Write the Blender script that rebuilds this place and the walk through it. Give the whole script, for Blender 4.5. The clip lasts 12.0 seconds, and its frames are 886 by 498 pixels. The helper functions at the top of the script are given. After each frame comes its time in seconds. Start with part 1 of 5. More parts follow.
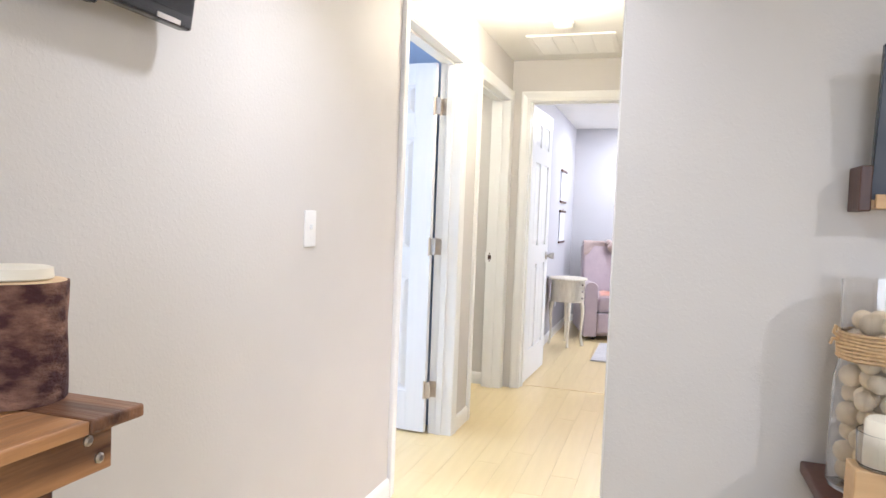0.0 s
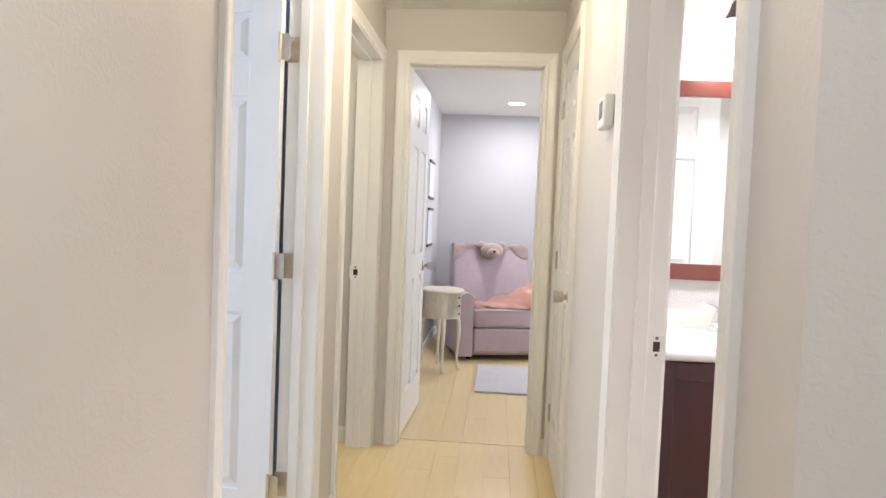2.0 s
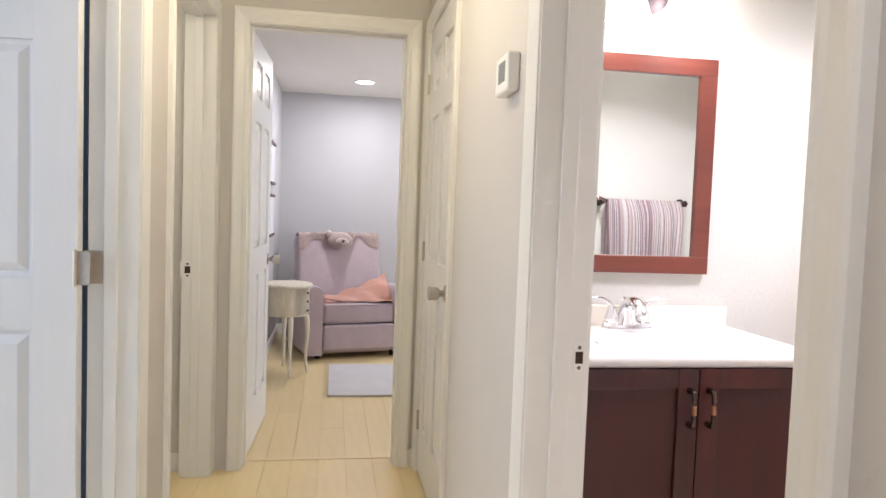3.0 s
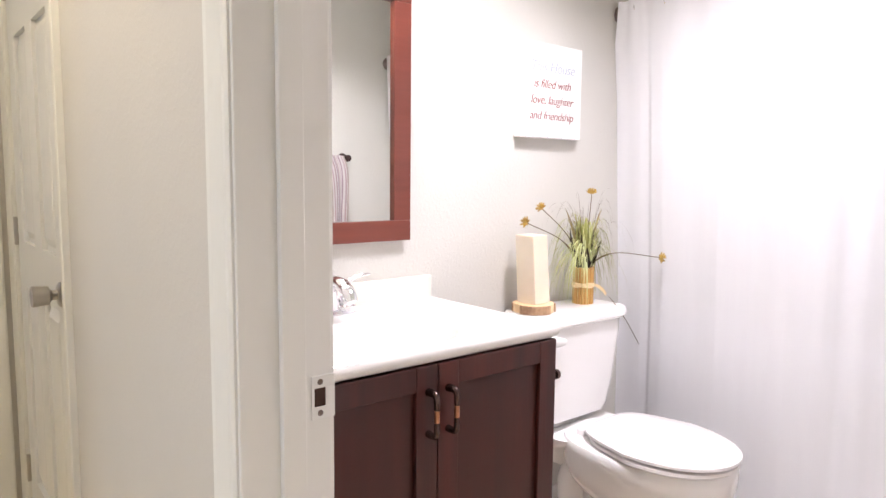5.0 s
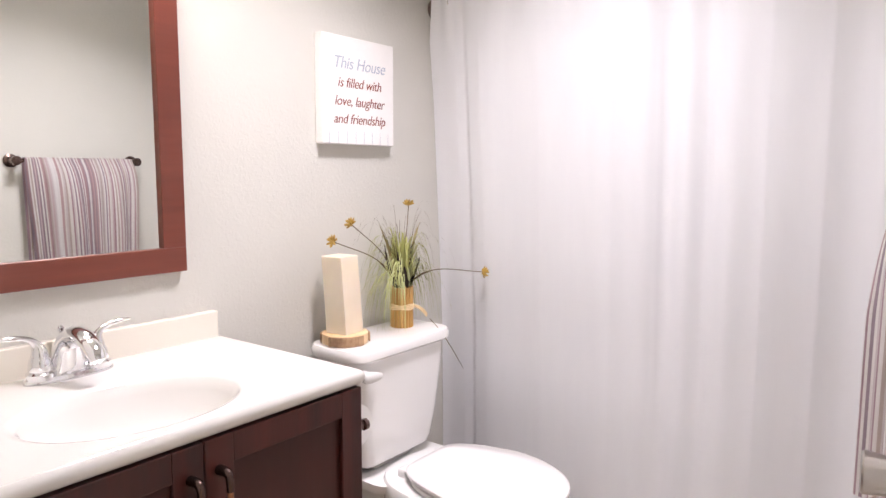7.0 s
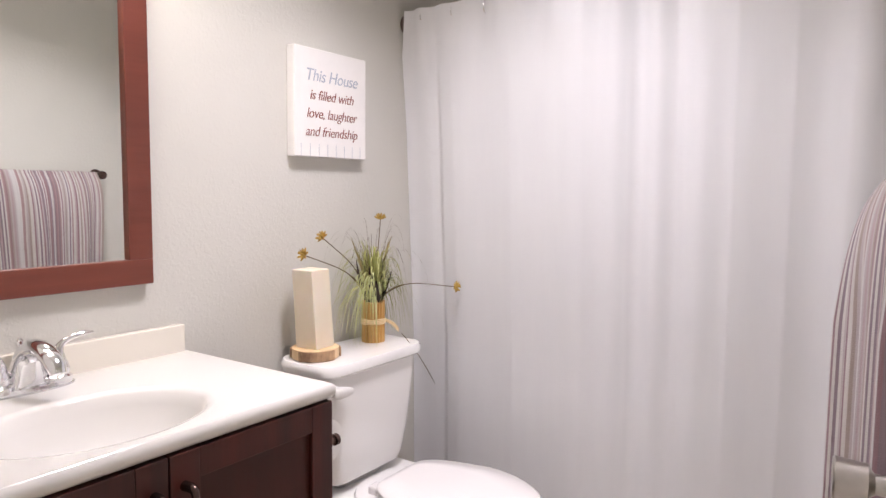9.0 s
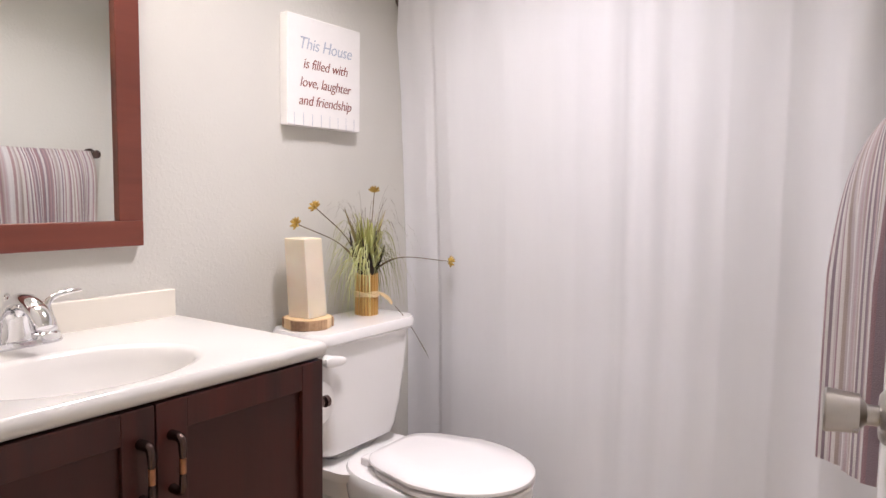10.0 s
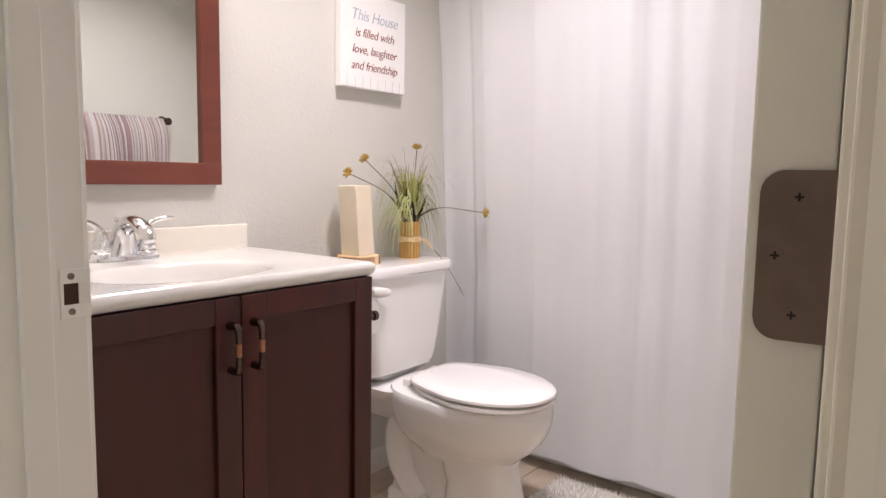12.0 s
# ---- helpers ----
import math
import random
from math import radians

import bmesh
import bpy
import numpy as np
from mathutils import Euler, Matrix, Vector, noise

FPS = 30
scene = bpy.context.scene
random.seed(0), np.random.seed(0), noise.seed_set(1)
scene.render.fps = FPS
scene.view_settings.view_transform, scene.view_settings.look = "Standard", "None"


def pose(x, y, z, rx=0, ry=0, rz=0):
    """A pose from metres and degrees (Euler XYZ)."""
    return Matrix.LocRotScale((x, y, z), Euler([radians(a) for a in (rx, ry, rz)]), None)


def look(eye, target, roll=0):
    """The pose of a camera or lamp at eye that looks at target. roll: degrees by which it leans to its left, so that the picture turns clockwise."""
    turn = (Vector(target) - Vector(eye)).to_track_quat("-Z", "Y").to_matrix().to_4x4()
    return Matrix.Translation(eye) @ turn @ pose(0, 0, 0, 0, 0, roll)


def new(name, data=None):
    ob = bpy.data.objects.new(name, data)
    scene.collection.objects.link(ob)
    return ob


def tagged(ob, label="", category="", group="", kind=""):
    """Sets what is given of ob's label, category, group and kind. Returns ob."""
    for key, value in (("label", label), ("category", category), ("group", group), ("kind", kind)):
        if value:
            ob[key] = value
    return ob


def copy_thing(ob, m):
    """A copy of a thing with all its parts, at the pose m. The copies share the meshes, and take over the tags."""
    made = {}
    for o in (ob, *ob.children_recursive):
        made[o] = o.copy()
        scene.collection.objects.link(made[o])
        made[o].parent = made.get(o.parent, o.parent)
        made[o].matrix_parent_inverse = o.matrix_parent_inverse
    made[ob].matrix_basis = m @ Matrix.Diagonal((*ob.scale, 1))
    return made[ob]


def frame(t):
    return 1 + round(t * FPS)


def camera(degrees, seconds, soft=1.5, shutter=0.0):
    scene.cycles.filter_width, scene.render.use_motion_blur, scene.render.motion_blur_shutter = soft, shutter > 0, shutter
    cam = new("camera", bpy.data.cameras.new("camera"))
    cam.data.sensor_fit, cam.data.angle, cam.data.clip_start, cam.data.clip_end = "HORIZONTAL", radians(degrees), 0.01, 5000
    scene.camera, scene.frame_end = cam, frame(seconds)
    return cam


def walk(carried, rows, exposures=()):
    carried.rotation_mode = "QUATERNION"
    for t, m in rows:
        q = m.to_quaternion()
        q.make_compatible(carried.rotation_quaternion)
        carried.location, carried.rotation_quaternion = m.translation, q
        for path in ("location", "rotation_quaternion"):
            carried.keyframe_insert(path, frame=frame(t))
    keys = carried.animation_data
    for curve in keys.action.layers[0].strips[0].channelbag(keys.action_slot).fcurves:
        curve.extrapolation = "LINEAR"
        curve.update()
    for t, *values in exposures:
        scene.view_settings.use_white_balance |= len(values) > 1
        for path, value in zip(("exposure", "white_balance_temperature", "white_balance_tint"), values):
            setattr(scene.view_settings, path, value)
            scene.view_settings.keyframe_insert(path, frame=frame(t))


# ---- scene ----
cam = camera(66.0, 12.0)
PATH = [
    (0, (0.731, 0.876, 1.206), (0.118, 2.777, 1.111), 2.2),
    (0.5, (0.582, 1.186, 1.213), (0.071, 3.117, 1.118), 2.5),
    (1, (0.469, 1.443, 1.219), (0.135, 3.413, 1.132), 2.4),
    (1.5, (0.384, 1.77, 1.233), (0.131, 3.752, 1.149), 2.3),
    (2, (0.293, 2.054, 1.231), (0.138, 4.046, 1.141), 2.3),
    (2.5, (0.199, 2.296, 1.234), (0.312, 4.291, 1.141), 2.3),
    (2.7, (0.187, 2.359, 1.228), (0.387, 4.346, 1.129), 2.2),
    (4.3, (0.237, 2.901, 1.216), (1.149, 4.672, 1.029), 1.1),
    (4.5, (0.236, 2.946, 1.226), (1.267, 4.648, 1.027), 0.8),
    (5, (0.264, 3.026, 1.223), (1.535, 4.557, 1.015), 0.6),
    (5.5, (0.384, 3.064, 1.238), (1.797, 4.462, 1.016), 0.4),
    (6, (0.502, 3.097, 1.232), (2.012, 4.392, 1.02), 0.1),
    (6.5, (0.537, 3.123, 1.258), (2.09, 4.364, 1.036), 0.1),
    (7, (0.53, 3.143, 1.28), (2.116, 4.34, 1.055), 0.2),
    (9, (0.531, 3.151, 1.264), (2.173, 4.281, 1.095), 0.6),
    (9.5, (0.54, 3.154, 1.221), (2.186, 4.278, 1.053), 0.7),
    (10, (0.542, 3.141, 1.175), (2.187, 4.267, 1.009), 0.8),
    (10.5, (0.529, 3.125, 1.127), (2.165, 4.263, 0.962), 0.8),
    (11, (0.468, 3.069, 1.09), (2.091, 4.223, 0.914), 0.9),
    (11.5, (0.401, 3.011, 1.073), (2.005, 4.19, 0.883), 1.0),
    (12, (0.347, 2.97, 1.073), (1.914, 4.194, 0.864), 1.0),
]
EXPOSURES = [(0, 1.33, 5680, 10), (0.5, 1.26, 5750, 10), (1, 1.13, 5850, 10), (1.5, 0.96, 5970, 10), (2, 0.84, 6080, 10), (2.7, 0.66, 6200, 10), (4.3, 0.62, 6230, 10), (5.5, 0.55, 6350, 10), (6.5, 0.34, 6430, 10), (7.2, 0.16, 6450, 10), (8.8, -0.06, 6480, 10), (12, -0.01, 6680, 10)]
walk(cam, [(t, look(eye, target, roll)) for t, eye, target, roll in PATH], EXPOSURES)

# ---- plan ----
XL, XR, TH = -0.337, 0.605, 0.12            # hall walls, wall thickness
XB = XR + TH                               # bathroom side of the hall wall
YC = 2.765                                 # living-room wall beside the hall
YE = 5.655                                 # end wall of the hall
WM, WS = 4.635, 3.100                      # bathroom mirror wall and towel wall
CEIL = 2.320
D1 = (3.60, 4.425)                         # openings along the walls
D2 = (4.815, 5.58)
DB = (3.003, 3.825)
D3 = (4.87, 5.58)
DE = (-0.200, 0.504)
DOOR_H = 2.035

# ---- world and lights ----
world = bpy.data.worlds.new("world")
scene.world = world
world.use_nodes = True
wn = world.node_tree
sky = wn.nodes.new("ShaderNodeTexSky")
sky.sky_type, sky.sun_disc, sky.sun_elevation, sky.sun_rotation = "NISHITA", False, radians(40), radians(200)
wn.nodes["Background"].inputs["Strength"].default_value = 0.12
wn.links.new(sky.outputs[0], wn.nodes["Background"].inputs["Color"])


def lamp(name, kind, m, energy, color, **settings):
    data = bpy.data.lights.new(name, kind)
    data.energy, data.color = energy, color
    if "size" in settings:
        data.size = settings["size"]
    if "shape" in settings:
        data.shape = settings["shape"]
    if "radius" in settings:
        data.shadow_soft_size = settings["radius"]
    if "spread" in settings:
        data.spread = radians(settings["spread"])
    if "size_y" in settings:
        data.size_y = settings["size_y"]
    ob = new(name, data)
    ob.matrix_world = m
    return ob


WARM, WHITE, COOL = (1.0, 0.82, 0.55), (1.0, 0.955, 0.97), (0.80, 0.86, 1.0)
lamp("hall_lamp_bulb", "POINT", pose(0.086, 4.30, 2.17), 9.0, WARM, radius=0.09)
# unseen lamp added to brighten the wall beyond the second doorway
lamp("west_room_fill", "POINT", pose(-1.5, 5.10, 2.17), 11, WARM, radius=0.09)
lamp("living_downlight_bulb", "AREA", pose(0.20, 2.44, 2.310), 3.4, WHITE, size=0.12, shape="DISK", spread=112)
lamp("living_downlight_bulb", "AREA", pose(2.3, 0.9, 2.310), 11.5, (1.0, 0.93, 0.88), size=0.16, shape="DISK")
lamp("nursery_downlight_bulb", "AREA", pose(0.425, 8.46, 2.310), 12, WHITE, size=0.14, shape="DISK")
# source out of view, placed where the bathroom's shadows point
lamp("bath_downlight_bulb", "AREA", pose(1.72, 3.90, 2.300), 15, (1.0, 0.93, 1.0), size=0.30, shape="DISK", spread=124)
for x in (1.083, 1.333):
    lamp("sconce_bulb", "POINT", pose(x, 4.51, 1.86), 1.05, (1.0, 0.92, 0.96), radius=0.035)
# three windows out of view are assumed; these area lamps add daylight
lamp("living_daylight_fill", "AREA", pose(1.6, -2.85, 1.4, 90, 0, 0), 26, COOL, size=2.0, size_y=1.3, shape="RECTANGLE")
lamp("bedroom_window_light", "AREA", pose(-3.25, 3.4, 1.5, 0, -90, 0), 34, (0.86, 0.90, 1.0), size=1.3, size_y=1.2, shape="RECTANGLE")
lamp("nursery_daylight_fill", "AREA", pose(2.65, 7.6, 1.45, 0, 90, 0), 25, (0.97, 0.95, 1.0), size=1.2, size_y=1.2, shape="RECTANGLE")

# ---- materials ----
def material(name, color, rough=0.5, metal=0.0, vary=0.06, grain=30.0, bump=0.0, bump_scale=200.0, coat=0.0, stretch=(1, 1, 1), second=None, sheen=0.0, random=0.0, emission=0.0):
    """Base colour with two scales of noise, fine relief and an optional second colour for veins or stains."""
    m = bpy.data.materials.new(name)
    m.use_nodes = True
    nt = m.node_tree
    b = nt.nodes["Principled BSDF"]
    tc = nt.nodes.new("ShaderNodeTexCoord")
    mp = nt.nodes.new("ShaderNodeMapping")
    mp.inputs["Scale"].default_value = stretch
    nt.links.new(tc.outputs["Object"], mp.inputs["Vector"])
    n1 = nt.nodes.new("ShaderNodeTexNoise")
    n1.inputs["Scale"].default_value, n1.inputs["Detail"].default_value = grain, 6
    n2 = nt.nodes.new("ShaderNodeTexNoise")
    n2.inputs["Scale"].default_value, n2.inputs["Detail"].default_value = grain / 9, 3
    for n in (n1, n2):
        nt.links.new(mp.outputs[0], n.inputs["Vector"])
    add = nt.nodes.new("ShaderNodeMath")
    add.operation = "ADD"
    nt.links.new(n1.outputs["Fac"], add.inputs[0])
    nt.links.new(n2.outputs["Fac"], add.inputs[1])
    fac = add.outputs[0]
    if random:
        oi = nt.nodes.new("ShaderNodeObjectInfo")
        mul = nt.nodes.new("ShaderNodeMath")
        mul.operation = "MULTIPLY_ADD"
        mul.inputs[1].default_value = random
        nt.links.new(oi.outputs["Random"], mul.inputs[0])
        nt.links.new(fac, mul.inputs[2])
        fac = mul.outputs[0]
    ramp = nt.nodes.new("ShaderNodeMapRange")
    ramp.inputs["From Min"].default_value, ramp.inputs["From Max"].default_value = 0.65, 1.35 + random
    nt.links.new(fac, ramp.inputs["Value"])
    mix = nt.nodes.new("ShaderNodeMix")
    mix.data_type = "RGBA"
    lo = tuple(c * (1 - vary) for c in color) if second is None else second
    hi = tuple(min(1, c * (1 + vary)) for c in color)
    mix.inputs[6].default_value, mix.inputs[7].default_value = (*lo, 1), (*hi, 1)
    nt.links.new(ramp.outputs[0], mix.inputs[0])
    nt.links.new(mix.outputs[2], b.inputs["Base Color"])
    rr = nt.nodes.new("ShaderNodeMapRange")
    rr.inputs["To Min"].default_value, rr.inputs["To Max"].default_value = max(0.02, rough * 0.88), min(1, rough * 1.12)
    nt.links.new(n2.outputs["Fac"], rr.inputs["Value"])
    nt.links.new(rr.outputs[0], b.inputs["Roughness"])
    b.inputs["Metallic"].default_value = metal
    b.inputs["Coat Weight"].default_value = coat
    b.inputs["Coat Roughness"].default_value = 0.12
    b.inputs["Sheen Weight"].default_value = sheen
    if emission:
        b.inputs["Emission Color"].default_value = (*color, 1)
        b.inputs["Emission Strength"].default_value = emission
    if bump:
        n3 = nt.nodes.new("ShaderNodeTexNoise")
        n3.inputs["Scale"].default_value, n3.inputs["Detail"].default_value = bump_scale, 4
        nt.links.new(mp.outputs[0], n3.inputs["Vector"])
        bp = nt.nodes.new("ShaderNodeBump")
        bp.inputs["Strength"].default_value = 1.0
        bp.inputs["Distance"].default_value = bump
        nt.links.new(n3.outputs["Fac"], bp.inputs["Height"])
        nt.links.new(bp.outputs[0], b.inputs["Normal"])
    return m


def grade(m, contrast, random=0.0):
    """Narrows the span of noise over which the two colours blend."""
    span = m.node_tree.nodes["Map Range"].inputs
    mid = 1.0 + random / 2
    half = (0.35 + random / 2) / contrast
    span["From Min"].default_value, span["From Max"].default_value = mid - half, mid + half


def wood(name, light, dark, rough=0.35, scale=1.0, axis=1, coat=0.2, bump=0.0004, random=0.35, contrast=1.0):
    """Long grain along one axis: stretched noise and fine pores."""
    st = [14 * scale] * 3
    st[axis] = 0.9 * scale
    m = material(name, light, rough, 0, 0.08, 3.0, bump, 14, coat, tuple(st), dark, 0, random)
    grade(m, contrast, random)
    return m


def glass(name, color=(1, 1, 1), rough=0.0):
    m = bpy.data.materials.new(name)
    m.use_nodes = True
    b = m.node_tree.nodes["Principled BSDF"]
    b.inputs["Base Color"].default_value, b.inputs["Roughness"].default_value = (*color, 1), rough
    b.inputs["Transmission Weight"].default_value, b.inputs["IOR"].default_value = 1.0, 1.45
    return m


def glow(name, color, strength):
    m = bpy.data.materials.new(name)
    m.use_nodes = True
    b = m.node_tree.nodes["Principled BSDF"]
    b.inputs["Base Color"].default_value = (0.9, 0.9, 0.88, 1)
    b.inputs["Emission Color"].default_value, b.inputs["Emission Strength"].default_value = (*color, 1), strength
    return m


def orange_peel(name, color, depth=0.00022):
    """Painted drywall with a sprayed orange-peel texture: flattened blobs and a fine roller grain."""
    m = material(name, color, 0.55, 0, 0.025, 4.0)
    nt = m.node_tree
    tc = nt.nodes.new("ShaderNodeTexCoord")
    n = nt.nodes.new("ShaderNodeTexNoise")
    n.inputs["Scale"].default_value, n.inputs["Detail"].default_value, n.inputs["Distortion"].default_value = 95, 3, 0.5
    mr = nt.nodes.new("ShaderNodeMapRange")
    mr.inputs["From Min"].default_value, mr.inputs["From Max"].default_value = 0.46, 0.66
    bp = nt.nodes.new("ShaderNodeBump")
    bp.inputs["Strength"].default_value, bp.inputs["Distance"].default_value = 1.0, depth
    nt.links.new(tc.outputs["Object"], n.inputs["Vector"])
    nt.links.new(n.outputs["Fac"], mr.inputs["Value"])
    nt.links.new(mr.outputs[0], bp.inputs["Height"])
    nt.links.new(bp.outputs[0], nt.nodes["Principled BSDF"].inputs["Normal"])
    return m


def striped(name, colors, width, axis=0):
    """Woven cloth with uneven stripes along one object axis."""
    m = material(name, colors[0], 0.95, 0, 0.05, 60, 0.0012, 420, sheen=0.4)
    nt = m.node_tree
    tc = nt.nodes.new("ShaderNodeTexCoord")
    sep = nt.nodes.new("ShaderNodeSeparateXYZ")
    nt.links.new(tc.outputs["UV"], sep.inputs[0])
    mul = nt.nodes.new("ShaderNodeMath")
    mul.operation = "MULTIPLY"
    mul.inputs[1].default_value = 1.0 / width
    nt.links.new(sep.outputs[axis], mul.inputs[0])
    wn1 = nt.nodes.new("ShaderNodeTexWhiteNoise")
    wn1.noise_dimensions = "1D"
    fl = nt.nodes.new("ShaderNodeMath")
    fl.operation = "FLOOR"
    nt.links.new(mul.outputs[0], fl.inputs[0])
    nt.links.new(fl.outputs[0], wn1.inputs["W"])
    ramp = nt.nodes.new("ShaderNodeValToRGB")
    ramp.color_ramp.interpolation = "CONSTANT"
    el = ramp.color_ramp.elements
    while len(el) < len(colors):
        el.new(0.5)
    for i, c in enumerate(colors):
        el[i].position, el[i].color = i / len(colors), (*c, 1)
    nt.links.new(wn1.outputs["Value"], ramp.inputs[0])
    nt.links.new(ramp.outputs[0], nt.nodes["Principled BSDF"].inputs["Base Color"])
    return m


M_WALL = orange_peel("greige_paint", (0.605, 0.575, 0.54), 0.00020)
M_WALL_BATH = orange_peel("bath_paint", (0.62, 0.605, 0.56), 0.0003)
M_WALL_NURSERY = orange_peel("blue_grey_paint", (0.47, 0.46, 0.475))
M_WALL_BLUE = orange_peel("pale_blue_paint", (0.36, 0.45, 0.60))
M_CEIL = orange_peel("ceiling_paint", (0.80, 0.79, 0.76), 0.0007)
M_TRIM = material("white_trim_paint", (0.80, 0.79, 0.76), 0.32, 0, 0.02, 6, 0.00015, 60)
M_DOOR = material("white_door_paint", (0.80, 0.80, 0.80), 0.35, 0, 0.02, 8, 0.0002, 90, stretch=(6, 6, 0.6))
M_PLANK = wood("maple_laminate", (0.76, 0.62, 0.35), (0.72, 0.57, 0.30), 0.30, 1.0, 1, 0.15, 0.0001, 0.2)
M_SEAM = material("laminate_seam", (0.66, 0.52, 0.28), 0.6)
M_STRIP = wood("threshold_wood", (0.80, 0.66, 0.42), (0.70, 0.54, 0.30), 0.35, 1.0, 0)
M_TILE = material("stone_tile", (0.60, 0.51, 0.40), 0.4, 0, 0.15, 12, 0.0006, 40, second=(0.36, 0.28, 0.20), random=0.3)
M_GROUT = material("grout", (0.36, 0.32, 0.27), 0.9, 0, 0.1, 80)
M_CHERRY = wood("cherry_frame", (0.165, 0.041, 0.025), (0.10, 0.022, 0.014), 0.35, 1.2, 0, 0.3)
M_ESPRESSO = wood("espresso_wood", (0.074, 0.0100, 0.0058), (0.016, 0.0030, 0.0024), 0.40, 0.7, 2, 0.10, 0.0003, 0.35, 1.1)
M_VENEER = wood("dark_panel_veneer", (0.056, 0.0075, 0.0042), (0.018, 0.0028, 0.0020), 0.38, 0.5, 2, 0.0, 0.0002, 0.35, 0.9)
M_CERAMIC = material("white_ceramic", (0.90, 0.885, 0.87), 0.09, 0, 0.01, 5, coat=0.5)
M_MARBLE = material("cultured_marble", (0.73, 0.71, 0.68), 0.14, 0, 0.012, 7, coat=0.5)
M_SPLASH = material("cream_backsplash", (0.80, 0.75, 0.66), 0.2, 0, 0.015, 7, coat=0.3)
M_PLASTIC = material("white_plastic", (0.82, 0.81, 0.79), 0.35, 0, 0.01, 10)
M_SEATLID = material("white_seat_plastic", (0.86, 0.83, 0.82), 0.2, 0, 0.01, 6, coat=0.2)
M_CHROME = material("chrome", (0.85, 0.85, 0.87), 0.06, 1.0, 0.02, 20)
M_NICKEL = material("brushed_nickel", (0.48, 0.45, 0.42), 0.28, 1.0, 0.06, 40, 0.00005, 500)
M_BRONZE = material("oil_rubbed_bronze", (0.13, 0.085, 0.075), 0.26, 0.95, 0.3, 25)
M_COPPER = material("worn_copper", (0.42, 0.20, 0.11), 0.32, 1.0, 0.25, 60)
M_HINGE = material("antique_nickel_hinge", (0.20, 0.155, 0.135), 0.38, 1.0, 0.12, 60, 0.00008, 300)
M_HINGE_PALE = material("satin_nickel_hinge", (0.62, 0.54, 0.44), 0.42, 0.9, 0.08, 60)
M_DARK = material("dark_hole", (0.012, 0.009, 0.008), 0.8)
M_CAVITY = material("shaded_raw_wood", (0.05, 0.022, 0.014), 0.8)
M_MIRROR = bpy.data.materials.new("mirror_silver")
M_MIRROR.use_nodes = True
_b = M_MIRROR.node_tree.nodes["Principled BSDF"]
_b.inputs["Base Color"].default_value, _b.inputs["Metallic"].default_value, _b.inputs["Roughness"].default_value = (0.90, 0.92, 0.90, 1), 1.0, 0.01
M_CANVAS = material("white_canvas", (0.84, 0.82, 0.80), 0.85, 0, 0.02, 40, 0.0003, 900)
M_INK_RED = material("brick_red_ink", (0.23, 0.055, 0.04), 0.8)
M_INK_GREY = material("pale_blue_grey_ink", (0.44, 0.48, 0.56), 0.8)
M_WAX = material("cream_wax", (0.80, 0.71, 0.58), 0.42, 0, 0.04, 14, 0.0004, 30, second=(0.76, 0.65, 0.50))
M_WAX.node_tree.nodes["Principled BSDF"].inputs["Subsurface Weight"].default_value = 0.25
M_WAX.node_tree.nodes["Principled BSDF"].inputs["Subsurface Radius"].default_value = (0.02, 0.012, 0.006)
M_SLICE = material("pale_cut_wood", (0.76, 0.58, 0.36), 0.6, 0, 0.1, 24, 0.0003, 60, second=(0.62, 0.42, 0.22))
M_BARK = material("rough_bark", (0.50, 0.33, 0.19), 0.9, 0, 0.2, 40, 0.003, 60, second=(0.13, 0.06, 0.035))
M_LOG = material("red_brown_bark", (0.27, 0.145, 0.095), 0.9, 0, 0.3, 26, 0.007, 70, stretch=(1, 1, 1.9), second=(0.060, 0.020, 0.020))
M_LOG.node_tree.nodes["Map Range"].inputs["From Min"].default_value, M_LOG.node_tree.nodes["Map Range"].inputs["From Max"].default_value = 0.90, 1.30
M_BAMBOO = material("bamboo_sticks", (0.52, 0.30, 0.09), 0.4, 0, 0.25, 60, 0.0003, 200, stretch=(3, 3, 0.4), second=(0.34, 0.17, 0.04), random=0.5)
M_RAFFIA = material("raffia", (0.80, 0.62, 0.36), 0.8, 0, 0.15, 90)
M_GRASS = material("silk_grass", (0.30, 0.33, 0.09), 0.55, 0, 0.35, 30, second=(0.42, 0.39, 0.15))
M_GRASS_DARK = material("dark_feather", (0.035, 0.022, 0.018), 0.6, 0, 0.3, 50)
M_PETAL = material("ochre_dry_petal", (0.50, 0.34, 0.075), 0.7, 0, 0.2, 90, second=(0.34, 0.20, 0.04))
M_STEM = material("brown_stem", (0.13, 0.085, 0.035), 0.7, 0, 0.2, 60)
M_TOWEL = striped("striped_terry", [(0.88, 0.84, 0.83), (0.44, 0.28, 0.31), (0.84, 0.79, 0.77), (0.55, 0.38, 0.38), (0.70, 0.62, 0.63), (0.38, 0.29, 0.33), (0.88, 0.84, 0.82), (0.56, 0.46, 0.42), (0.84, 0.80, 0.80), (0.66, 0.52, 0.54)], 0.0115)
M_MAT = material("shaggy_white_mat", (0.86, 0.83, 0.78), 1.0, 0, 0.12, 80, 0.0012, 120, sheen=0.3)
M_RUG = material("grey_rug", (0.52, 0.50, 0.51), 1.0, 0, 0.10, 60, 0.0025, 160, sheen=0.3)
M_SOFA = material("mauve_grey_fabric", (0.41, 0.33, 0.35), 0.95, 0, 0.08, 90, 0.0008, 600, sheen=0.4)
M_PIPING = material("pale_piping", (0.40, 0.33, 0.34), 0.9)
